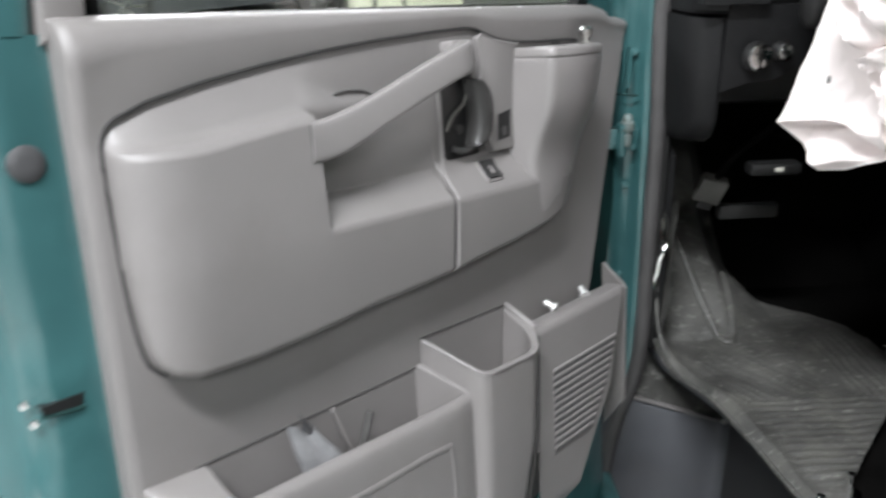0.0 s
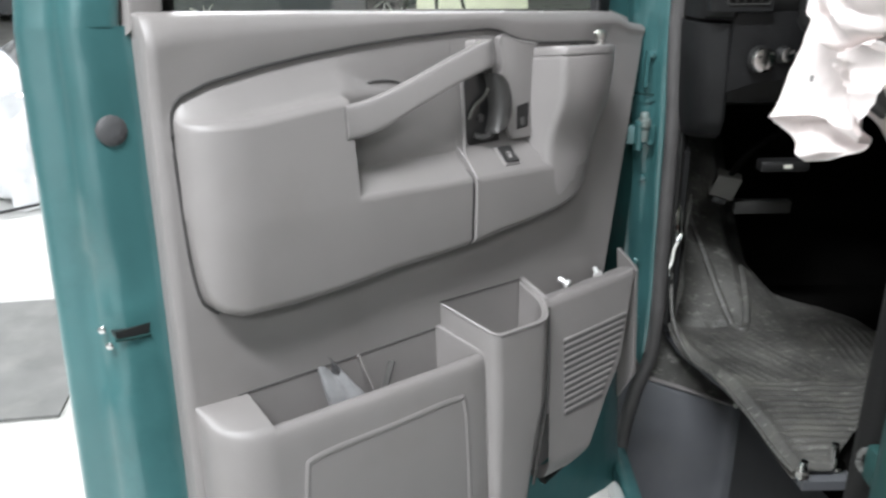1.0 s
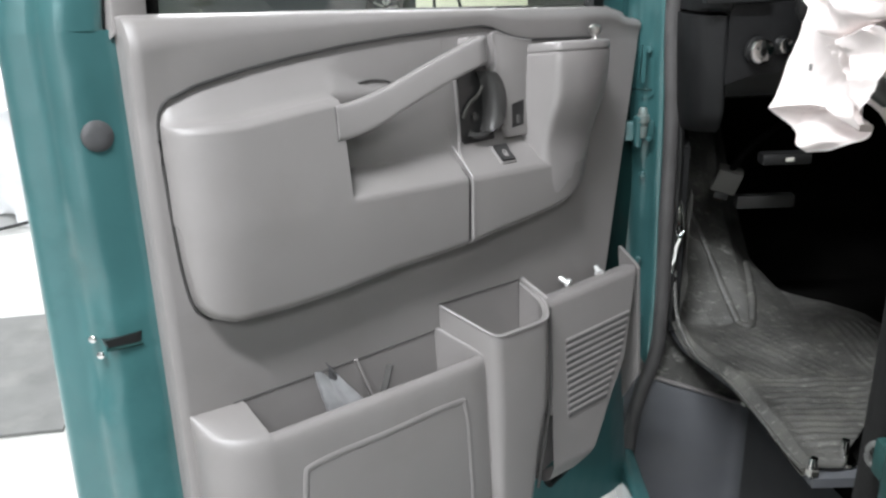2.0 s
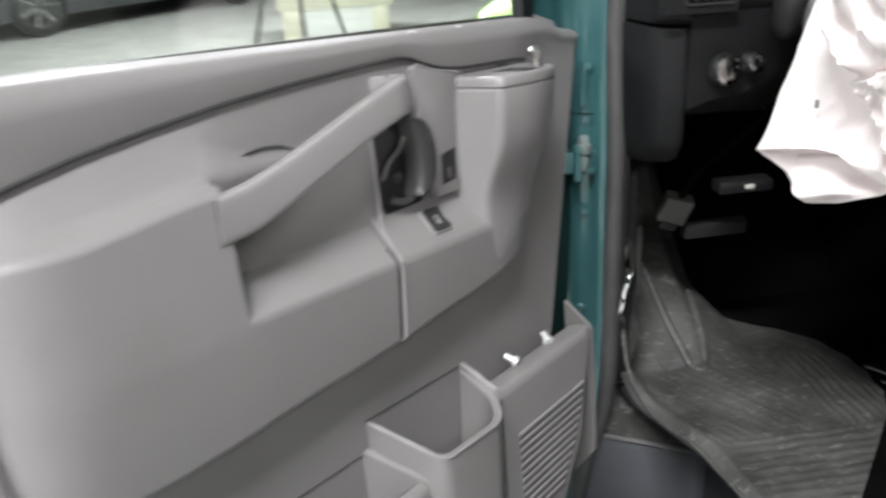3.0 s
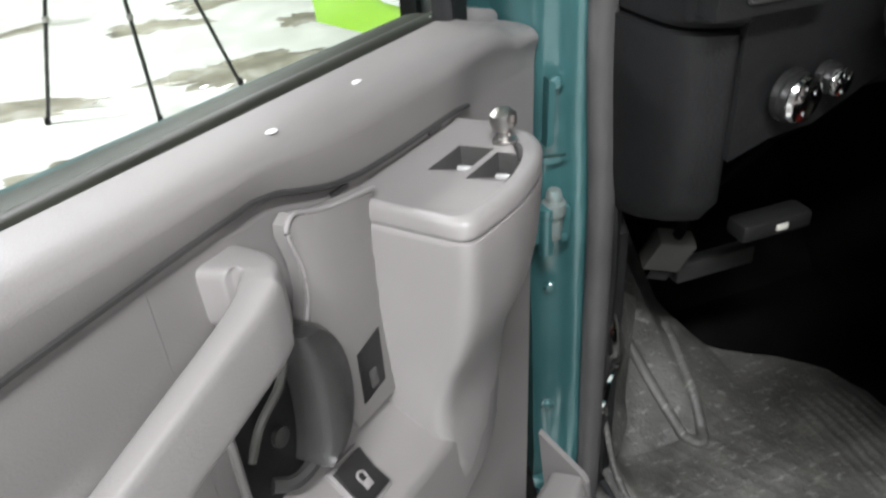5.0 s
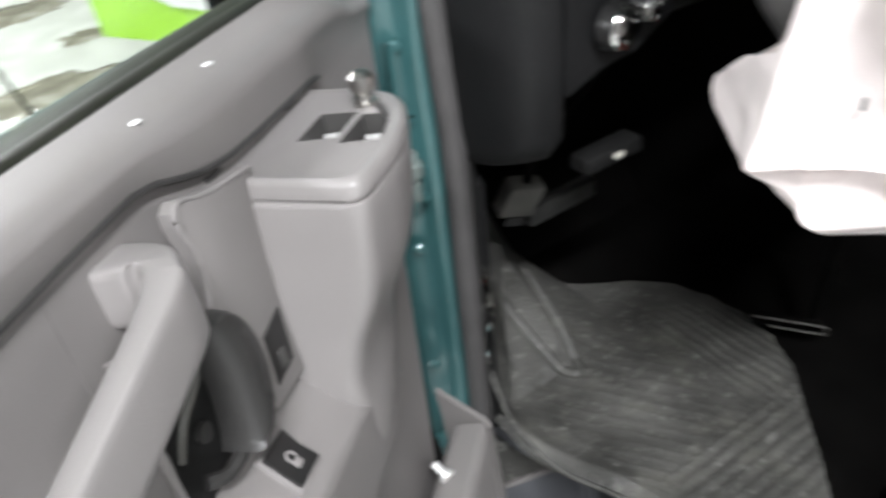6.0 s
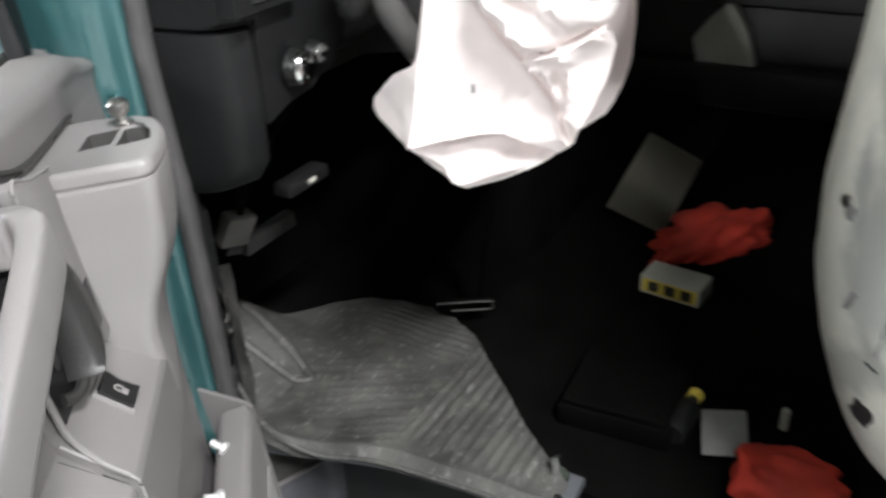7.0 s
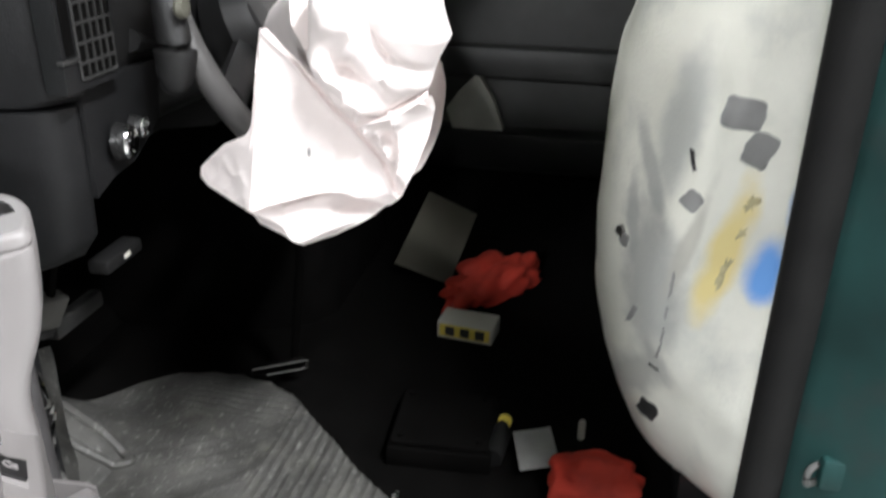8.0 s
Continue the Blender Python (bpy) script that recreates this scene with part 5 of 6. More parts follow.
# Steering column and wheel behind the airbag.
wheel = thing("steering_wheel", "black steering wheel behind the burst airbag", "steering wheel", look((0.40, -0.20, 1.215), (0.40, 0.48, 0.895)))
rim = [Vector((0.20 * math.cos(2 * math.pi * k / 48), 0.20 * math.sin(2 * math.pi * k / 48), 0.0)) for k in range(49)]
part("rim", tube(rim, 0.016, 10, up=(0, 0, 1)), TRIM_DARK, wheel, "", 60)
part("hub", lathe([(0.075, -0.05), (0.085, -0.01), (0.07, 0.02), (0.02, 0.028), (0.001, 0.028)], 24), BLACK, wheel)
for a in (200, 340, 90):
    part("spoke", tube([(0.06 * math.cos(radians(a)), 0.06 * math.sin(radians(a)), -0.01), (0.185 * math.cos(radians(a)), 0.185 * math.sin(radians(a)), 0)], 0.013, 8, flat=1.8), BLACK, wheel)
part("hub_cover", prism([(-0.055, -0.03), (0.055, -0.03), (0.065, 0.05), (0.04, 0.085), (-0.04, 0.085), (-0.065, 0.05)], 0.020, 0.040, "xy", 0.006), TRIM_DARK, wheel, "torn open airbag cover")
column = part("column", tube([(0, 0, -0.04), (0, 0, -0.45)], 0.055, 14), BLACK, wheel)
part("stalk", tube([(-0.05, 0.0, -0.08), (-0.16, 0.03, -0.07), (-0.21, 0.04, -0.06)], 0.009, 8, taper=[0.8, 0.8, 1.5]), BLACK, wheel, "indicator stalk")


def build_airbag():
    """Burst airbag: a bright flat panel folded to a sharp lower corner, a slack lip under it and a gathered drape beside it."""
    def hem(y):
        return lerp(y, (-0.490, 1.185), (-0.482, 1.150), (-0.470, 1.118), (-0.455, 1.086), (-0.420, 1.055), (-0.380, 1.034), (-0.345, 1.023), (-0.310, 1.031), (-0.275, 1.047), (-0.240, 1.062), (-0.203, 1.076))
    def crest(y):
        return lerp(y, (-0.490, 1.20), (-0.47, 1.225), (-0.40, 1.225), (-0.36, 1.214), (-0.334, 1.238), (-0.318, 1.256), (-0.311, 1.258), (-0.305, 1.235), (-0.299, 1.160), (-0.290, 1.147), (-0.25, 1.126), (-0.203, 1.086))
    def plane(*pts):
        m = np.array([[1.0, y, z] for x, y, z in pts])
        return np.linalg.solve(m, np.array([p[0] for p in pts]))
    apex, tip, low = (0.140, -0.310, 1.253), (0.094, -0.303, 1.073), (0.146, -0.458, 1.085)
    faces = [plane(apex, tip, low), plane(apex, tip, (0.176, -0.205, 1.070)), plane(tip, (0.134, -0.345, 1.022), (0.148, -0.415, 1.053)), plane(tip, (0.134, -0.345, 1.022), (0.176, -0.205, 1.070))]
    def near(y, z, line):
        """Distance to a broken line, and on which side of it."""
        best, sign = 9.0, 1.0
        p = Vector((y, z))
        for a, b in zip(line, line[1:]):
            a, b = Vector(a), Vector(b)
            t = max(0.0, min(1.0, (p - a).dot(b - a) / (b - a).length_squared))
            d = (p - a.lerp(b, t)).length
            if d < best:
                best, sign = d, math.copysign(1.0, (b - a).x * (p - a).y - (b - a).y * (p - a).x)
        return best, sign
    diagonal = [(-0.306, 1.285), (-0.315, 1.253), (-0.344, 1.225), (-0.382, 1.180), (-0.405, 1.158), (-0.433, 1.125), (-0.452, 1.085)]
    folds = [
        ([(-0.359, 1.275), (-0.360, 1.247), (-0.372, 1.205), (-0.406, 1.167), (-0.455, 1.182), (-0.50, 1.21)], 0.026, 0.020, 0.005),
        ([(-0.411, 1.28), (-0.420, 1.224), (-0.450, 1.186)], 0.016, 0.005, 0.014),
        ([(-0.385, 1.28), (-0.394, 1.235), (-0.412, 1.20)], 0.010, 0.010, 0.004),
        ([(-0.440, 1.285), (-0.452, 1.24), (-0.476, 1.205)], 0.014, 0.012, 0.004),
        ([(-0.425, 1.162), (-0.429, 1.140)], 0.014, 0.005, 0.004),
        ([(-0.440, 1.160), (-0.446, 1.130)], 0.014, 0.005, 0.003),
        ([(-0.457, 1.173), (-0.460, 1.145), (-0.452, 1.105)], 0.018, 0.003, 0.010),
    ]
    mouth = [(-0.303, 1.074), (-0.335, 1.083), (-0.370, 1.092), (-0.392, 1.092), (-0.42, 1.080)]
    def at(s, t, back):
        y = -0.203 - 0.287 * s
        z = hem(y) + (crest(y) - hem(y)) * t
        p = Vector((y, z, 0))
        puff = math.sqrt(max(0.0, 1 - (2 * (y + 0.345) / 0.29) ** 2))
        x = max(c[0] + c[1] * y + c[2] * z for c in faces)
        d, side = near(y, z, diagonal)
        slack = 0.0
        if side < 0:
            slack = min(1.0, d / 0.022)
            slack *= slack * (3 - 2 * slack)
            x = x * (1 - slack) + (0.160 - 0.030 * puff) * slack
            for line, high, wa, wb in folds:
                e, sd = near(y, z, line)
                x -= slack * high * math.exp(-((e / (wa if sd > 0 else wb)) ** 1.2))
        else:
            x -= 0.008 * math.exp(-d / 0.006)
            e, sd = near(y, z, mouth)
            if sd > 0 and z < 1.10:
                x += 0.044 * (1 - math.exp(-e / 0.0035)) * math.exp(-e / 0.019) * min(1.0, max(0.0, (-0.306 - y) / 0.02))
            else:
                x -= 0.004 * math.exp(-e / 0.006)
            x += 0.026 * math.exp(-(((y + 0.395) / 0.024) ** 2) - ((z - 1.068) / 0.013) ** 2)
            x -= 0.009 * math.exp(-((near(y, z, [(-0.29, 1.040), (-0.345, 1.030), (-0.41, 1.060)])[0] / 0.007) ** 2))
        x += 0.016 * (ridge(p, 16, 3.1) - 0.25) * (0.25 + 0.75 * slack) + 0.007 * (ridge(p, 38, 7.7) - 0.25) * (0.35 + 0.65 * slack)
        if back:
            x = 0.20 + 0.07 * puff + 0.03 * noise.noise(p * 9)
        return Vector((x, y, z))
    bm = field(140, 250, lambda s, t: at(s, t, False))
    field(30, 40, lambda s, t: at(s, t, True), bm)
    return bm


PLEATS = [((-0.372, 1.24), (-0.43, 1.192), -0.014, 0.010), ((-0.392, 1.262), (-0.412, 1.226), 0.016, 0.007), ((-0.412, 1.226), (-0.452, 1.206), 0.018, 0.007), ((-0.385, 1.30), (-0.402, 1.25), -0.012, 0.012), ((-0.43, 1.30), (-0.452, 1.245), 0.012, 0.008), ((-0.452, 1.245), (-0.484, 1.228), 0.014, 0.007), ((-0.462, 1.29), (-0.494, 1.262), -0.010, 0.010), ((-0.41, 1.32), (-0.425, 1.27), -0.010, 0.009)]


def build_lobe():
    """The upper, still puffed fold of the bag, with pleats gathered towards its lower edge."""
    mid = Vector((-0.440, 1.272))
    rim = [(-0.507, 1.258), (-0.498, 1.284), (-0.490, 1.318), (-0.455, 1.345), (-0.405, 1.345), (-0.374, 1.315), (-0.366, 1.270), (-0.368, 1.245), (-0.375, 1.213), (-0.392, 1.199), (-0.414, 1.186), (-0.437, 1.179), (-0.455, 1.189), (-0.474, 1.201), (-0.487, 1.209), (-0.492, 1.228)]
    pts = glide([(a, b, 0) for a, b in [*rim, rim[0]]], 97)[:-1]
    rings = []
    for f, x in ((0.02, 0.078), (0.2, 0.080), (0.4, 0.084), (0.58, 0.090), (0.74, 0.098), (0.86, 0.107), (0.94, 0.117), (0.985, 0.128), (1.0, 0.140), (0.97, 0.156), (0.85, 0.172), (0.5, 0.190), (0.05, 0.196)):
        ring = []
        for q in pts:
            y, z = mid.x + (q.x - mid.x) * f, mid.y + (q.y - mid.y) * f
            k = Vector((y, z, 0))
            pleat = 0.010 * (ridge((y * 1.5 + z * 0.5, z * 0.45 - y * 0.2, 0.0), 24, 4.4) - 0.2) + 0.005 * (ridge(k, 46, 1.9) - 0.2)
            for (ya, za), (yb, zb), high, wide in PLEATS:
                a, b, p = Vector((ya, za)), Vector((yb, zb)), Vector((y, z))
                g = max(0.0, min(1.0, (p - a).dot(b - a) / (b - a).length_squared))
                pleat += high * math.exp(-(((p - a.lerp(b, g)).length / wide) ** 1.4))
            slant = 0.12 * (z - 1.26)
            ring.append(Vector((x + slant + pleat * (1.0 if x < 0.15 else 0.3), y, z)))
        rings.append(ring)
    return loft(rings)


airbag = thing("airbag", "burst white driver airbag hanging crumpled from the steering wheel", "airbag")
part("cushion", build_airbag(), BAG, airbag, "", 50)
part("lobe", build_lobe(), BAG, airbag, "puffed upper fold of the bag", 60)
part("neck", tube(glide([(0.20, -0.40, 1.27), (0.26, -0.37, 1.25), (0.33, -0.32, 1.22), (0.40, -0.27, 1.19)], 16), 0.07, 16, flat=1.1), BAG, airbag, "gathered airbag fabric", 60)
part("printed_mark", box(0.1130, 0.1165, -0.366, -0.3635, 1.134, 1.142), TAPE, airbag, "faint printed lot mark")


def build_seat():
    """Bare foam backrest: bulged side, rounded front edge, shallow grooves."""
    def front(z):
        return lerp(z, (0.60, -0.785), (0.615, -0.752), (0.638, -0.728), (0.68, -0.706), (0.727, -0.686), (0.80, -0.660), (0.86, -0.646), (0.91, -0.637), (1.0, -0.631), (1.10, -0.635), (1.20, -0.643), (1.30, -0.670), (1.42, -0.72), (1.55, -0.78))
    def back(z):
        return front(z) - lerp(z, (0.60, 0.14), (0.64, 0.24), (0.75, 0.28), (1.2, 0.30), (1.45, 0.22), (1.55, 0.08))
    rings = []
    for z in np.linspace(0.60, 1.55, 56):
        f, b = front(z), back(z)
        squeeze = lerp(z, (0.60, 0.09), (0.615, 0.055), (0.64, 0.030), (0.68, 0.014), (0.74, 0.005), (0.80, 0.0), (1.40, 0.0), (1.55, 0.08))
        fold_y = lerp(z, (0.60, -0.86), (0.80, -0.79), (0.86, -0.745), (0.90, -0.730), (0.95, -0.724), (1.08, -0.720), (1.17, -0.737), (1.27, -0.756), (1.55, -0.84))
        ring = []
        line = rounded([((0.42), b), (0.235 + squeeze, b), (0.206 + squeeze, fold_y), (0.335 + squeeze, f), (0.62 - squeeze, f), (0.66 - squeeze, (f + b) / 2), (0.62 - squeeze, b), (0.421, b)], [0.04, 0.035, 0.05, 0.05, 0.09, 0.04], 7)
        for p in line:
            k = Vector((p.x, p.y, z))
            d = 0.012 * noise.noise(k * 6) + 0.004 * noise.noise(k * 22)
            groove = math.exp(-(((p.y + 0.735 + 0.03 * math.sin(z * 7)) / 0.011) ** 2)) * (1.0 if p.x < 0.35 else 0.0)
            groove += 0.7 * math.exp(-(((p.y + 0.682 + 0.16 * (z - 1.05)) / 0.010) ** 2)) * lerp(z, (0.90, 0.0), (0.97, 1.0), (1.13, 1.0), (1.2, 0.0))
            ring.append(Vector((p.x + d + 0.010 * groove, p.y + 0.5 * d, z)))
        rings.append(ring)
    return loft(rings)


seat = thing("car_seat", "bare cream foam driver seat back patched with grey tape", "car seat", pose(0.02, -0.026, -0.006))
foam = part("foam", build_seat(), FOAM, seat, "", 60)
part("frame_foot", box(0.30, 0.58, -0.84, -0.78, 0.565, 0.66, 0.006), BLACK, seat, "black seat frame foot")


FOAM_SKIN = BVHTree.FromPolygons([v.co for v in foam.data.vertices], [tuple(p.vertices) for p in foam.data.polygons])


def patch(name, y, z, w, h, turn, mat, label, ragged=0.12, lift=0.0014):
    """A thin ragged piece that follows the foam's side."""
    rnd = random.Random(round(1000 * (y * 3 + z)))
    c, s = math.cos(radians(turn)), math.sin(radians(turn))
    edge = []
    for k in range(28):
        a = 2 * math.pi * k / 28
        x0, y0 = math.cos(a), math.sin(a)
        m = max(abs(x0), abs(y0)) ** 0.85
        j = 1 + ragged * 1.3 * noise.noise(Vector((x0 * 1.6 + 40 * y, y0 * 1.6 + 40 * z, 0)))
        edge.append((x0 / m * w / 2 * j, y0 / m * h / 2 * j))
    rings = []
    for scale, up in ((1.0, -0.001), (1.0, lift * 0.6), (0.92, lift), (0.6, lift), (0.25, lift)):
        ring = []
        for a, b in edge:
            py, pz = y + scale * (a * c - b * s), z + scale * (a * s + b * c)
            hit, normal, index, far = FOAM_SKIN.ray_cast(Vector((0.0, py, pz)), Vector((1, 0, 0)))
            if hit is None:
                hit, normal = Vector((0.25, py, pz)), Vector((-1, 0, 0))
            normal = normal if normal.x < 0 else -normal
            ring.append(hit + normal * up)
        rings.append(ring)
    return part(name, loft(rings), mat, seat, label)


patch("tape_patch", -0.774, 1.182, 0.044, 0.036, 8, TAPE, "square of grey tape")
patch("tape_patch", -0.797, 1.142, 0.032, 0.038, 24, TAPE, "square of grey tape")
patch("tape_patch", -0.734, 1.084, 0.021, 0.022, 36, TAPE, "small square of grey tape")
for y, z, w, h in ((-0.797, 1.082, 0.011, 0.014), (-0.793, 1.048, 0.006, 0.010), (-0.781, 1.000, 0.008, 0.032)):
    patch("ink_stroke", y, z, w, h, 16, FADED, "unreadable pen line", 1.2, 0.0006)
patch("pivot_hole", -0.725, 0.744, 0.022, 0.034, 10, INK, "dark recliner pivot hole", 0.2)
patch("wire_clip", -0.664, 1.008, 0.008, 0.014, 10, STEEL, "metal clip in the foam", 0.3, 0.004)
patch("clip_hollow", -0.668, 0.998, 0.010, 0.020, 0, TAPE, "dark hollow beside the clip", 0.3)
patch("slit", -0.730, 1.128, 0.004, 0.024, -14, INK, "dark slit in the foam", 0.4)
for y, z, h in ((-0.726, 0.975, 0.030), (-0.724, 0.940, 0.016), (-0.724, 0.905, 0.020), (-0.723, 0.875, 0.028)):
    patch("slit", y, z, 0.0032, h, 3, TAPE, "dark slit in the foam", 0.5)
patch("slit", -0.721, 0.842, 0.012, 0.003, 3, INK, "dark slit in the foam", 0.3)
patch("slit", -0.687, 0.905, 0.005, 0.028, 12, TAPE, "shallow slit in the foam", 0.4)

# Clutter on the cab floor.
def crumple(rx, ry, rz, seed, power=0.35, n=26):
    bm = bmesh.new()
    bmesh.ops.create_icosphere(bm, subdivisions=4, radius=1.0)
    for v in bm.verts:
        p = v.co.copy()
        k = 0.80 + power * ridge(p, 1.6, seed) * 2 + 0.4 * power * ridge(p, 4.0, seed + 5)
        v.co = Vector((p.x * rx * k, p.y * ry * k, max(-0.35, p.z) * rz * k))
    return bm


def lay(ob, x, y, z, turn=0.0, tip=0.0):
    ob.matrix_world = pose(x, y, z, tip, 0, turn)
    return ob


lay(single("cloth", crumple(0.060, 0.072, 0.042, 1.0, 0.2), RED, "crumpled red cloth on the cab floor", "cloth", angle=60), 0.318, -0.690, 0.600, 10)
lay(single("cloth", crumple(0.030, 0.040, 0.03, 6.0, 0.2), RED, "small red rag under the seat back", "cloth", angle=60), 0.262, -0.795, 0.583, 30)
lay(single("cloth", crumple(0.125, 0.060, 0.055, 4.0, 0.38), RED, "crumpled red cloth beside the carton", "cloth", angle=60), 0.905, -0.445, 0.600, -38)
carton = thing("carton", "small yellow and white printed carton on the cab floor", "carton", pose(0.735, -0.428, 0.572, 0, 0, -6))
part("box_body", box(-0.03, 0.03, -0.055, 0.055, 0.0, 0.036, 0.002), PAPER, carton)
part("printed_band", box(-0.0315, 0.0315, -0.050, 0.050, 0.006, 0.031), YELLOW, carton)
for k in range(3):
    part("print_bar", box(-0.0325, -0.031, -0.040 + k * 0.03, -0.022 + k * 0.03, 0.009, 0.028), INK, carton)
bottle = thing("bottle", "small dark bottle with a yellow cap lying on the floor", "bottle", pose(0.350, -0.535, 0.5905, 0, 90, -4))
part("body", lathe([(0.016, 0.0), (0.018, 0.004), (0.018, 0.065), (0.009, 0.082), (0.009, 0.086)], 18), BLACK, bottle)
part("cap", lathe([(0.011, 0.086), (0.0115, 0.090), (0.0115, 0.102), (0.009, 0.104), (0.001, 0.104)], 18), YELLOW, bottle)
lay(single("card", box(-0.045, 0.045, -0.030, 0.030, 0.0, 0.004, 0.001), TAPE, "grey card lying on the floor", "card"), 0.375, -0.600, 0.60, 15, -8)
single("card", prism([(-0.302, 0.786), (-0.405, 0.744), (-0.348, 0.574), (-0.225, 0.612)], 0.928, 0.934, "yz", 0.001), BEIGE, "beige card leaning against the engine cover", "card")
pedestal = thing("pedestal", "low metal pedestal on the cab floor, blackened for shade", "pedestal", pose(0.400, -0.452, 0.5725, 0, 0, 4))
part("base", box(-0.075, 0.075, -0.08, 0.08, 0.0, 0.034, 0.004), SHADE_BLACK, pedestal)
part("top_plate", box(-0.070, 0.070, -0.075, 0.075, 0.0345, 0.045, 0.004), SHADE_BLACK, pedestal)
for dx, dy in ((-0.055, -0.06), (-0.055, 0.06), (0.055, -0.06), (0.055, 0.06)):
    part("bolt", lathe([(0.006, 0.045), (0.006, 0.049), (0.001, 0.05)], 8, m=pose(dx, dy, 0)), SHADE_BLACK, pedestal)
single("pouch", prism([(-0.205, 0.712), (-0.187, 0.770), (-0.222, 0.820), (-0.268, 0.866), (-0.284, 0.860), (-0.325, 0.795), (-0.352, 0.712)], 1.640, 1.685, "yz", 0.012), PAPER, "pale cloth pouch standing on the far door pocket", "pouch")
lay(single("clip", lathe([(0.006, 0.0), (0.006, 0.03), (0.004, 0.034), (0.001, 0.034)], 10), PAPER, "small white plastic clip", "clip"), 0.455, -0.665, 0.5725)
pedal = thing("pedal", "black pedal with a worn metal edge", "pedal", pose(0.462, -0.148, 0.628, 30, 0, -58))
part("pad", box(-0.045, 0.045, -0.005, 0.005, -0.014, 0.014, 0.004), SHADE_BLACK, pedal)
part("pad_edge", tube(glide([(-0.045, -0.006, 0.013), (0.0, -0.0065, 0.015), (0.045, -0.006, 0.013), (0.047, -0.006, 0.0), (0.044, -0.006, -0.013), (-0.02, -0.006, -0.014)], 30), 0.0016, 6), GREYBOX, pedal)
part("arm", tube([(0.03, 0.01, 0.0), (0.05, 0.10, 0.15), (0.05, 0.16, 0.3)], 0.008, 8), SHADE_BLACK, pedal)

# Road wheels that carry the van.
for x, y in ((0.13, 0.66), (1.67, 0.66), (0.13, -2.25), (1.67, -2.25)):
    turn = pose(x, y, 0.36, 0, -90 if x < 1 else 90, 0)
    w = part("wheel", lathe([(0.20, -0.11), (0.33, -0.11), (0.36, -0.08), (0.36, 0.06), (0.33, 0.09), (0.20, 0.09)], 40, m=turn), TYRE, van)
    part("wheel_rim", lathe([(0.205, -0.02), (0.205, 0.085), (0.19, 0.075), (0.14, 0.03), (0.06, 0.05), (0.055, 0.08), (0.001, 0.082)], 32, m=turn), STEEL, w)


# ---- the garage ----
GX0, GX1, GY0, GY1, GZ = -9.6, 6.0, -5.5, 16.5, 3.5
ground = single("ground", field(60, 80, lambda s, t: Vector((GX0 - 0.2 + (GX1 - GX0 + 0.4) * s, GY0 - 0.2 + (GY1 - GY0 + 0.4) * t, 0.0))), CONCRETE, "pale wet concrete garage floor with puddles", "floor", kind="structure")
for name, b in (("wall_west", box(GX0 - 0.2, GX0, GY0, GY1, 0, GZ)), ("wall_east", box(GX1, GX1 + 0.2, GY0, GY1, 0, GZ)), ("wall_south", box(GX0, GX1, GY0 - 0.2, GY0, 0, GZ)), ("wall_north", box(GX0, GX1, GY1, GY1 + 0.2, 0, GZ))):
    single(name, b, WHITE_PAINT, "plain white garage wall", "wall", kind="structure")
single("ceiling", box(GX0 - 0.2, GX1 + 0.2, GY0 - 0.2, GY1 + 0.2, GZ, GZ + 0.2), WHITE_PAINT, "plain white garage ceiling", "ceiling", kind="structure")
for lx, ly, sx, sy, power in LAMPS:
    lamp = thing("ceiling_light", "long white tube light under the ceiling", "ceiling light", pose(lx, ly, LAMP_Z), group="ceiling lights")
    part("housing", box(-sx / 2 - 0.05, sx / 2 + 0.05, -0.16, 0.16, 0.05, 0.2, 0.01), WHITE_PAINT, lamp)
    for dy in (-0.06, 0.06):
        part("tube", tube([(-sx / 2, dy, 0.025), (sx / 2, dy, 0.025)], 0.016, 10), TUBE, lamp, "lit tube")


def puddle(x, y, rx, ry, turn, seed):
    """A thin sheet of standing water with a ragged rim."""
    ring = []
    for k in range(96):
        a = 2 * math.pi * k / 96
        c, d = math.cos(a), math.sin(a)
        w = 1 + 0.42 * noise.noise(Vector((c * 1.3 + seed, d * 1.3, seed))) + 0.38 * noise.noise(Vector((c * 3.4, d * 3.4 + seed, 2.0))) + 0.24 * noise.noise(Vector((c * 9.0, d * 9.0, seed + 4.0)))
        ring.append(Vector((rx * w * c, ry * w * d, 0.0)))
    rings = [[p * f + Vector((0, 0, z)) for p in ring] for f, z in ((1.0, 0.0005), (0.985, 0.002), (0.5, 0.0022), (0.02, 0.0022))]
    ob = single("puddle", loft(rings), WET, "shallow brownish puddle on the concrete floor", "puddle", group="puddles on the garage floor")
    ob.matrix_world = pose(x, y, 0.0, 0, 0, turn)


for n, (x, y, rx, ry, turn) in enumerate(((0.30, 4.48, 0.46, 0.17, 22), (0.08, 3.20, 0.42, 0.17, 4), (-1.0, 4.36, 0.25, 0.05, 25), (-1.30, 3.97, 0.07, 0.045, 0), (-0.90, 3.20, 0.42, 0.10, -14), (-1.09, 2.85, 0.09, 0.05, 5), (-0.62, 2.42, 0.34, 0.15, 8), (-0.25, 4.08, 0.26, 0.10, -10), (0.47, 3.80, 0.12, 0.11, 0))):
    puddle(x, y, rx, ry, turn, 1.7 * n + 0.4)
rug = single("garage_mat", box(-1.1, 1.1, -0.42, 0.42, 0.0, 0.012, 0.004), FLOOR_MAT, "worn grey mat on the garage floor", "mat")
rug.matrix_world = pose(-2.62, 0.90, 0.0, 0, 0, 8)


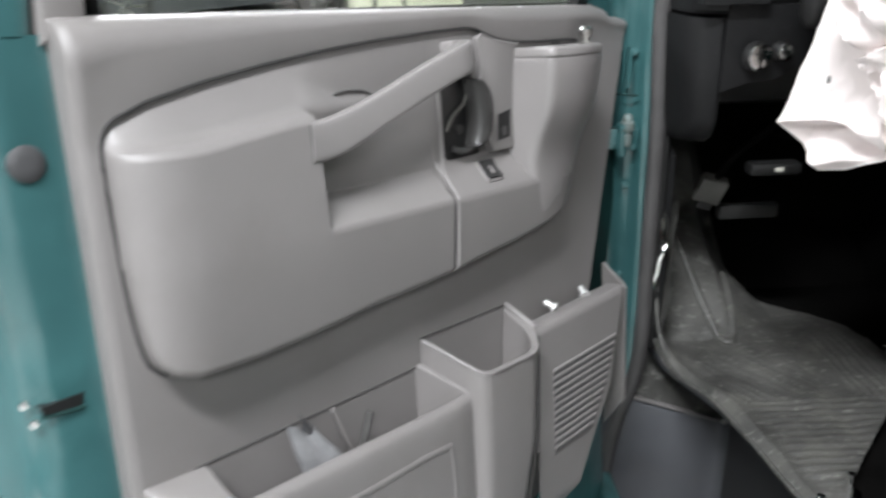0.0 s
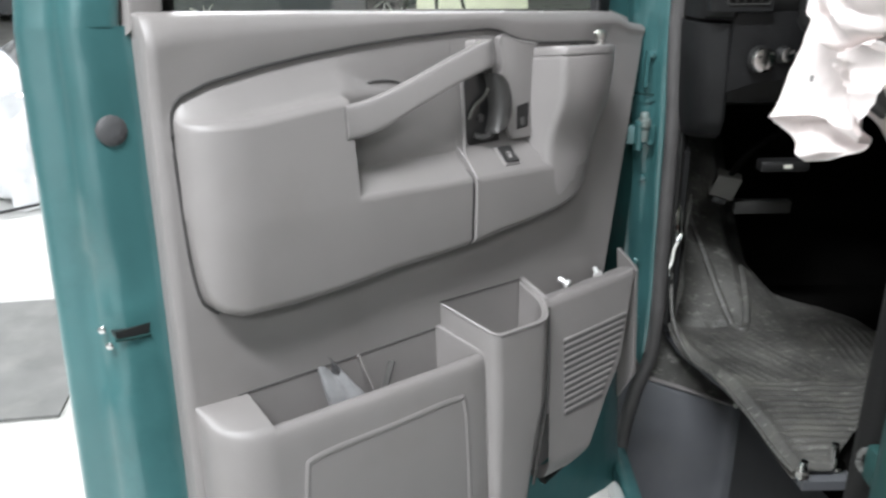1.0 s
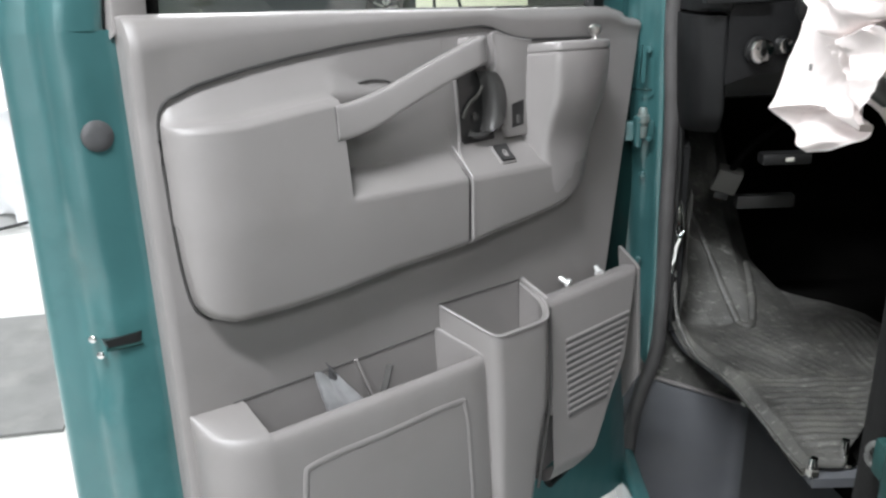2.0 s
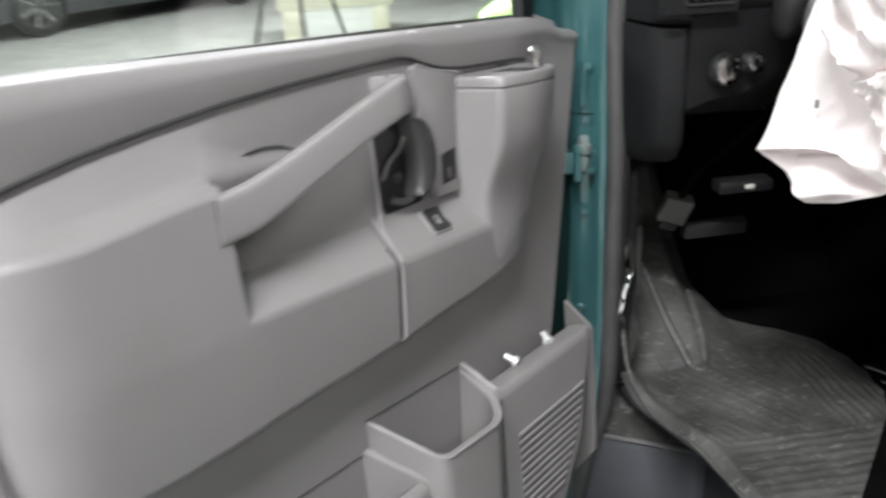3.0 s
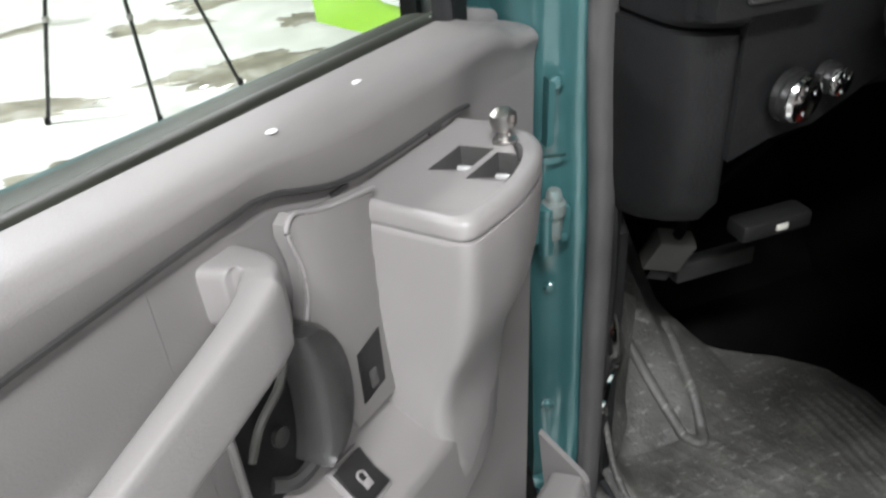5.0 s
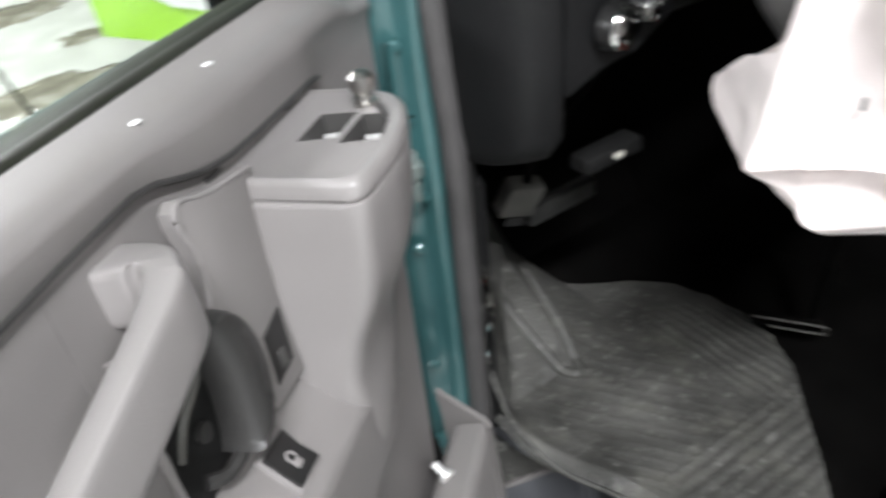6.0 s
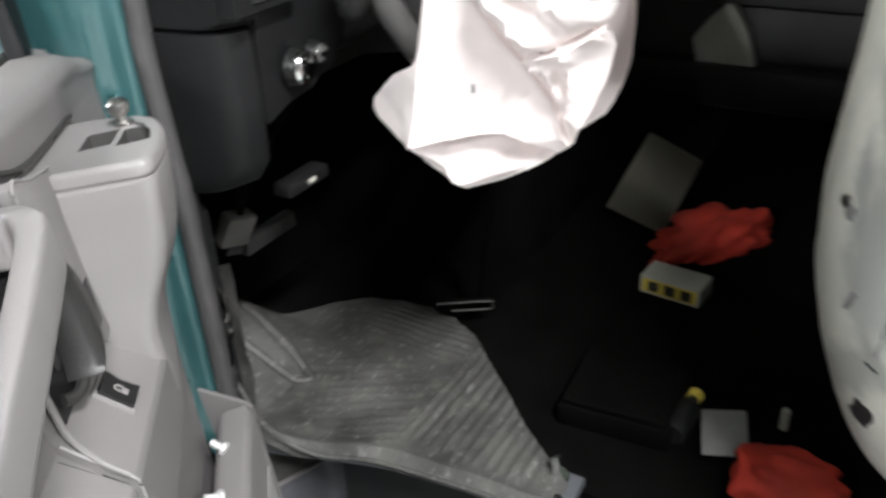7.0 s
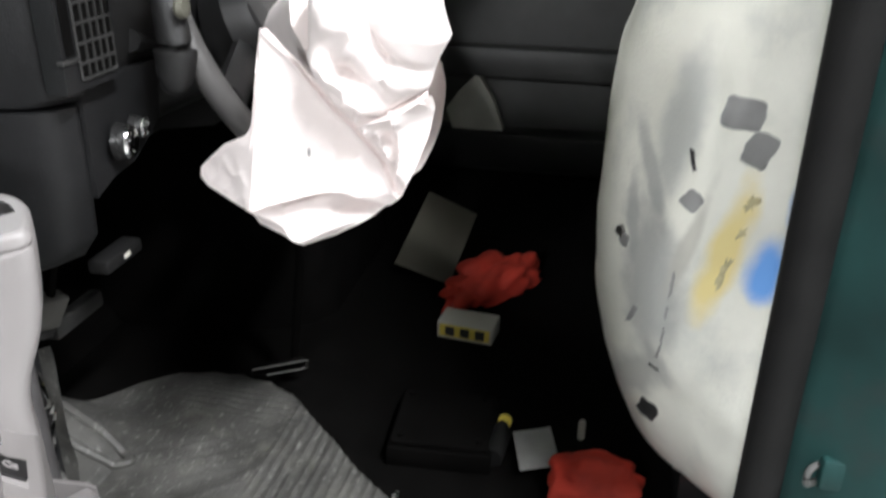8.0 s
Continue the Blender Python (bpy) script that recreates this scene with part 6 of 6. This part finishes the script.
def wrapped():
    def at(s, t):
        a = 2 * math.pi * s
        w = lerp(t, (0, 0.9), (0.12, 1.0), (0.7, 0.75), (0.9, 0.5), (1, 0.02))
        k = 1 + 0.35 * ridge((math.cos(a), math.sin(a), t * 1.5), 2.2, 2.0) + 0.15 * ridge((math.cos(a), math.sin(a), t * 1.5), 6.0, 5.0)
        return Vector((0.34 * w * k * math.cos(a), 0.26 * w * k * math.sin(a), 0.80 * t * (1 + 0.05 * noise.noise(Vector((a, t, 0))))))
    return field(64, 40, at)


bundle = thing("wrapped_bundle", "white bundle draped in crumpled clear plastic sheeting", "bundle", pose(-2.42, 2.72, 0.0))
part("core", crumple(0.30, 0.23, 0.50, 3.0, 0.3), SHEET_WHITE, bundle).location = (0, 0, 0.2)
film = part("plastic_sheet", wrapped(), FILM, bundle, "clear crumpled plastic sheet", 15)
film.visible_shadow = False
stick = single("stick", tube([(-2.75, 2.25, 0.01), (-2.33, 2.46, 0.05)], 0.008, 8), BLACK, "thin dark stick on the floor by the bundle", "stick")


# Easel-like stand with three thin legs.
stand = thing("tripod_stand", "black three-legged metal stand on the wet floor", "stand")
apex = Vector((-0.40, 3.02, 1.45))
feet = [Vector((-0.784, 2.975, 0.0)), Vector((-0.345, 2.765, 0.0)), Vector((0.024, 3.025, 0.0))]
for f in feet:
    top = apex + (f - apex) * 0.06
    leg = part("leg", tube([f, f + (top - f) * 0.5, top], 0.009, 8), BLACK, stand)
    part("rubber_foot", lathe([(0.011, 0.0), (0.013, 0.004), (0.011, 0.03), (0.009, 0.03)], 10, m=Matrix.Translation(f)), RUBBER, leg)
    part("clamp", lathe([(0.013, -0.012), (0.015, 0.0), (0.013, 0.012)], 10, m=Matrix.Translation(f + (top - f) * 0.31)), STEEL, leg)
part("head", lathe([(0.03, 1.36), (0.035, 1.40), (0.03, 1.46), (0.005, 1.47)], 12, m=Matrix.Translation((apex.x, apex.y, 0))), BLACK, stand)
for a, b in ((0, 1), (1, 2)):
    part("cross_bar", tube([feet[a] + (apex - feet[a]) * 0.46, feet[b] + (apex - feet[b]) * 0.46], 0.006, 8), BLACK, stand)


def car_body(length, width, outline_low, height, mat, parent, name):
    """A car shell as cross sections along its length."""
    rings = []
    for f, low, top, w in outline_low:
        x = length * (f - 0.5)
        line = rounded([(-w * width / 2, low), (-w * width / 2 * 1.04, low + 0.25), (-w * width / 2, min(top, 0.92)), (-w * width / 2 * 0.78, top), (w * width / 2 * 0.78, top), (w * width / 2, min(top, 0.92)), (w * width / 2 * 1.04, low + 0.25), (w * width / 2, low)], [0.1, 0.1, 0.15, 0.15, 0.1, 0.1], 4)
        rings.append([Vector((x, p.x, p.y)) for p in line])
    return part(name, loft(rings), mat, parent, "", 50)


def car(name, label, m, mat, length=4.4, width=1.75):
    c = thing(name, label, "car", m)
    car_body(length, width, ((0.0, 0.14, 0.66, 0.96), (0.03, 0.14, 0.74, 0.99), (0.12, 0.20, 0.88, 1.0), (0.28, 0.20, 0.98, 1.0), (0.40, 0.20, 1.42, 0.98), (0.72, 0.20, 1.44, 0.98), (0.88, 0.20, 1.02, 1.0), (0.97, 0.24, 0.92, 0.94), (1.0, 0.32, 0.7, 0.82)), 1.4, mat, c, "body")
    part("side_glass", box(-0.35, 0.95, -width / 2 - 0.006 + 0.10, width / 2 + 0.006 - 0.10, 0.98, 1.30, 0.05), BLACK, c, "dark side windows")
    for x in (-length * 0.31, length * 0.29):
        for y in (-width / 2 - 0.005, width / 2 + 0.005):
            turn = pose(x, y, 0.32, 90 if y < 0 else -90, 0, 0)
            w = part("wheel", lathe([(0.22, -0.10), (0.31, -0.10), (0.32, -0.02), (0.31, 0.02), (0.235, 0.022), (0.22, 0.0)], 36, m=turn), TYRE, c)
            part("wheel_rim", lathe([(0.225, -0.04), (0.228, 0.018), (0.21, 0.012), (0.20, -0.02), (0.06, 0.0), (0.05, 0.012), (0.001, 0.014)], 36, m=turn), TRIM_DARK, w)
            for k in range(7):
                a = 2 * math.pi * k / 7
                part("wheel_spoke", tube([Vector((0.04 * math.cos(a), 0.04 * math.sin(a), 0.006)), Vector((0.215 * math.cos(a), 0.215 * math.sin(a), 0.008))], 0.018, 8, up=(0, 0, 1)), CHROME, w).data.transform(turn)
    return c


car("parked_car", "dark grey car with alloy wheels parked in the garage", pose(-2.66, 10.10, 0.0, 0, 0, 42), GREY_PAINT)
car("parked_car", "dark grey car parked with its bumper towards the van", pose(-6.68, 13.0, 0.0, 0, 0, 115), GREY_PAINT)
green_car = car("green_car", "glossy lime green car with a highlight painted white on its nose", pose(2.44, 3.54, 0.0, 0, 0, 30), LIME, 3.7, 1.6)
# White plate added to paint the bright light on the car's nose.
part("nose_highlight", prism([(0.66, 0.655), (0.60, 0.54), (0.53, 0.43), (0.42, 0.35), (0.30, 0.31), (-0.70, 0.27), (-0.72, 0.655)], -1.868, -1.846, "yz", 0.006), SHEET_WHITE, green_car, "white plate painting the highlight on the nose")
cabinet = thing("plinth", "cream painted plinth on legs against the far side", "plinth", pose(0.0, 7.35, 0.0))
part("top", box(-0.6, 0.5, -0.25, 0.3, 0.30, 1.0, 0.01), CREAM, cabinet)
for x in (-0.55, 0.30):
    part("leg", box(x, x + 0.16, -0.25, -0.05, 0.0, 0.30, 0.01), CREAM, cabinet)
part("panel", box(-0.39, 0.30, -0.20, -0.18, 0.02, 0.30), SHEET_WHITE, cabinet)
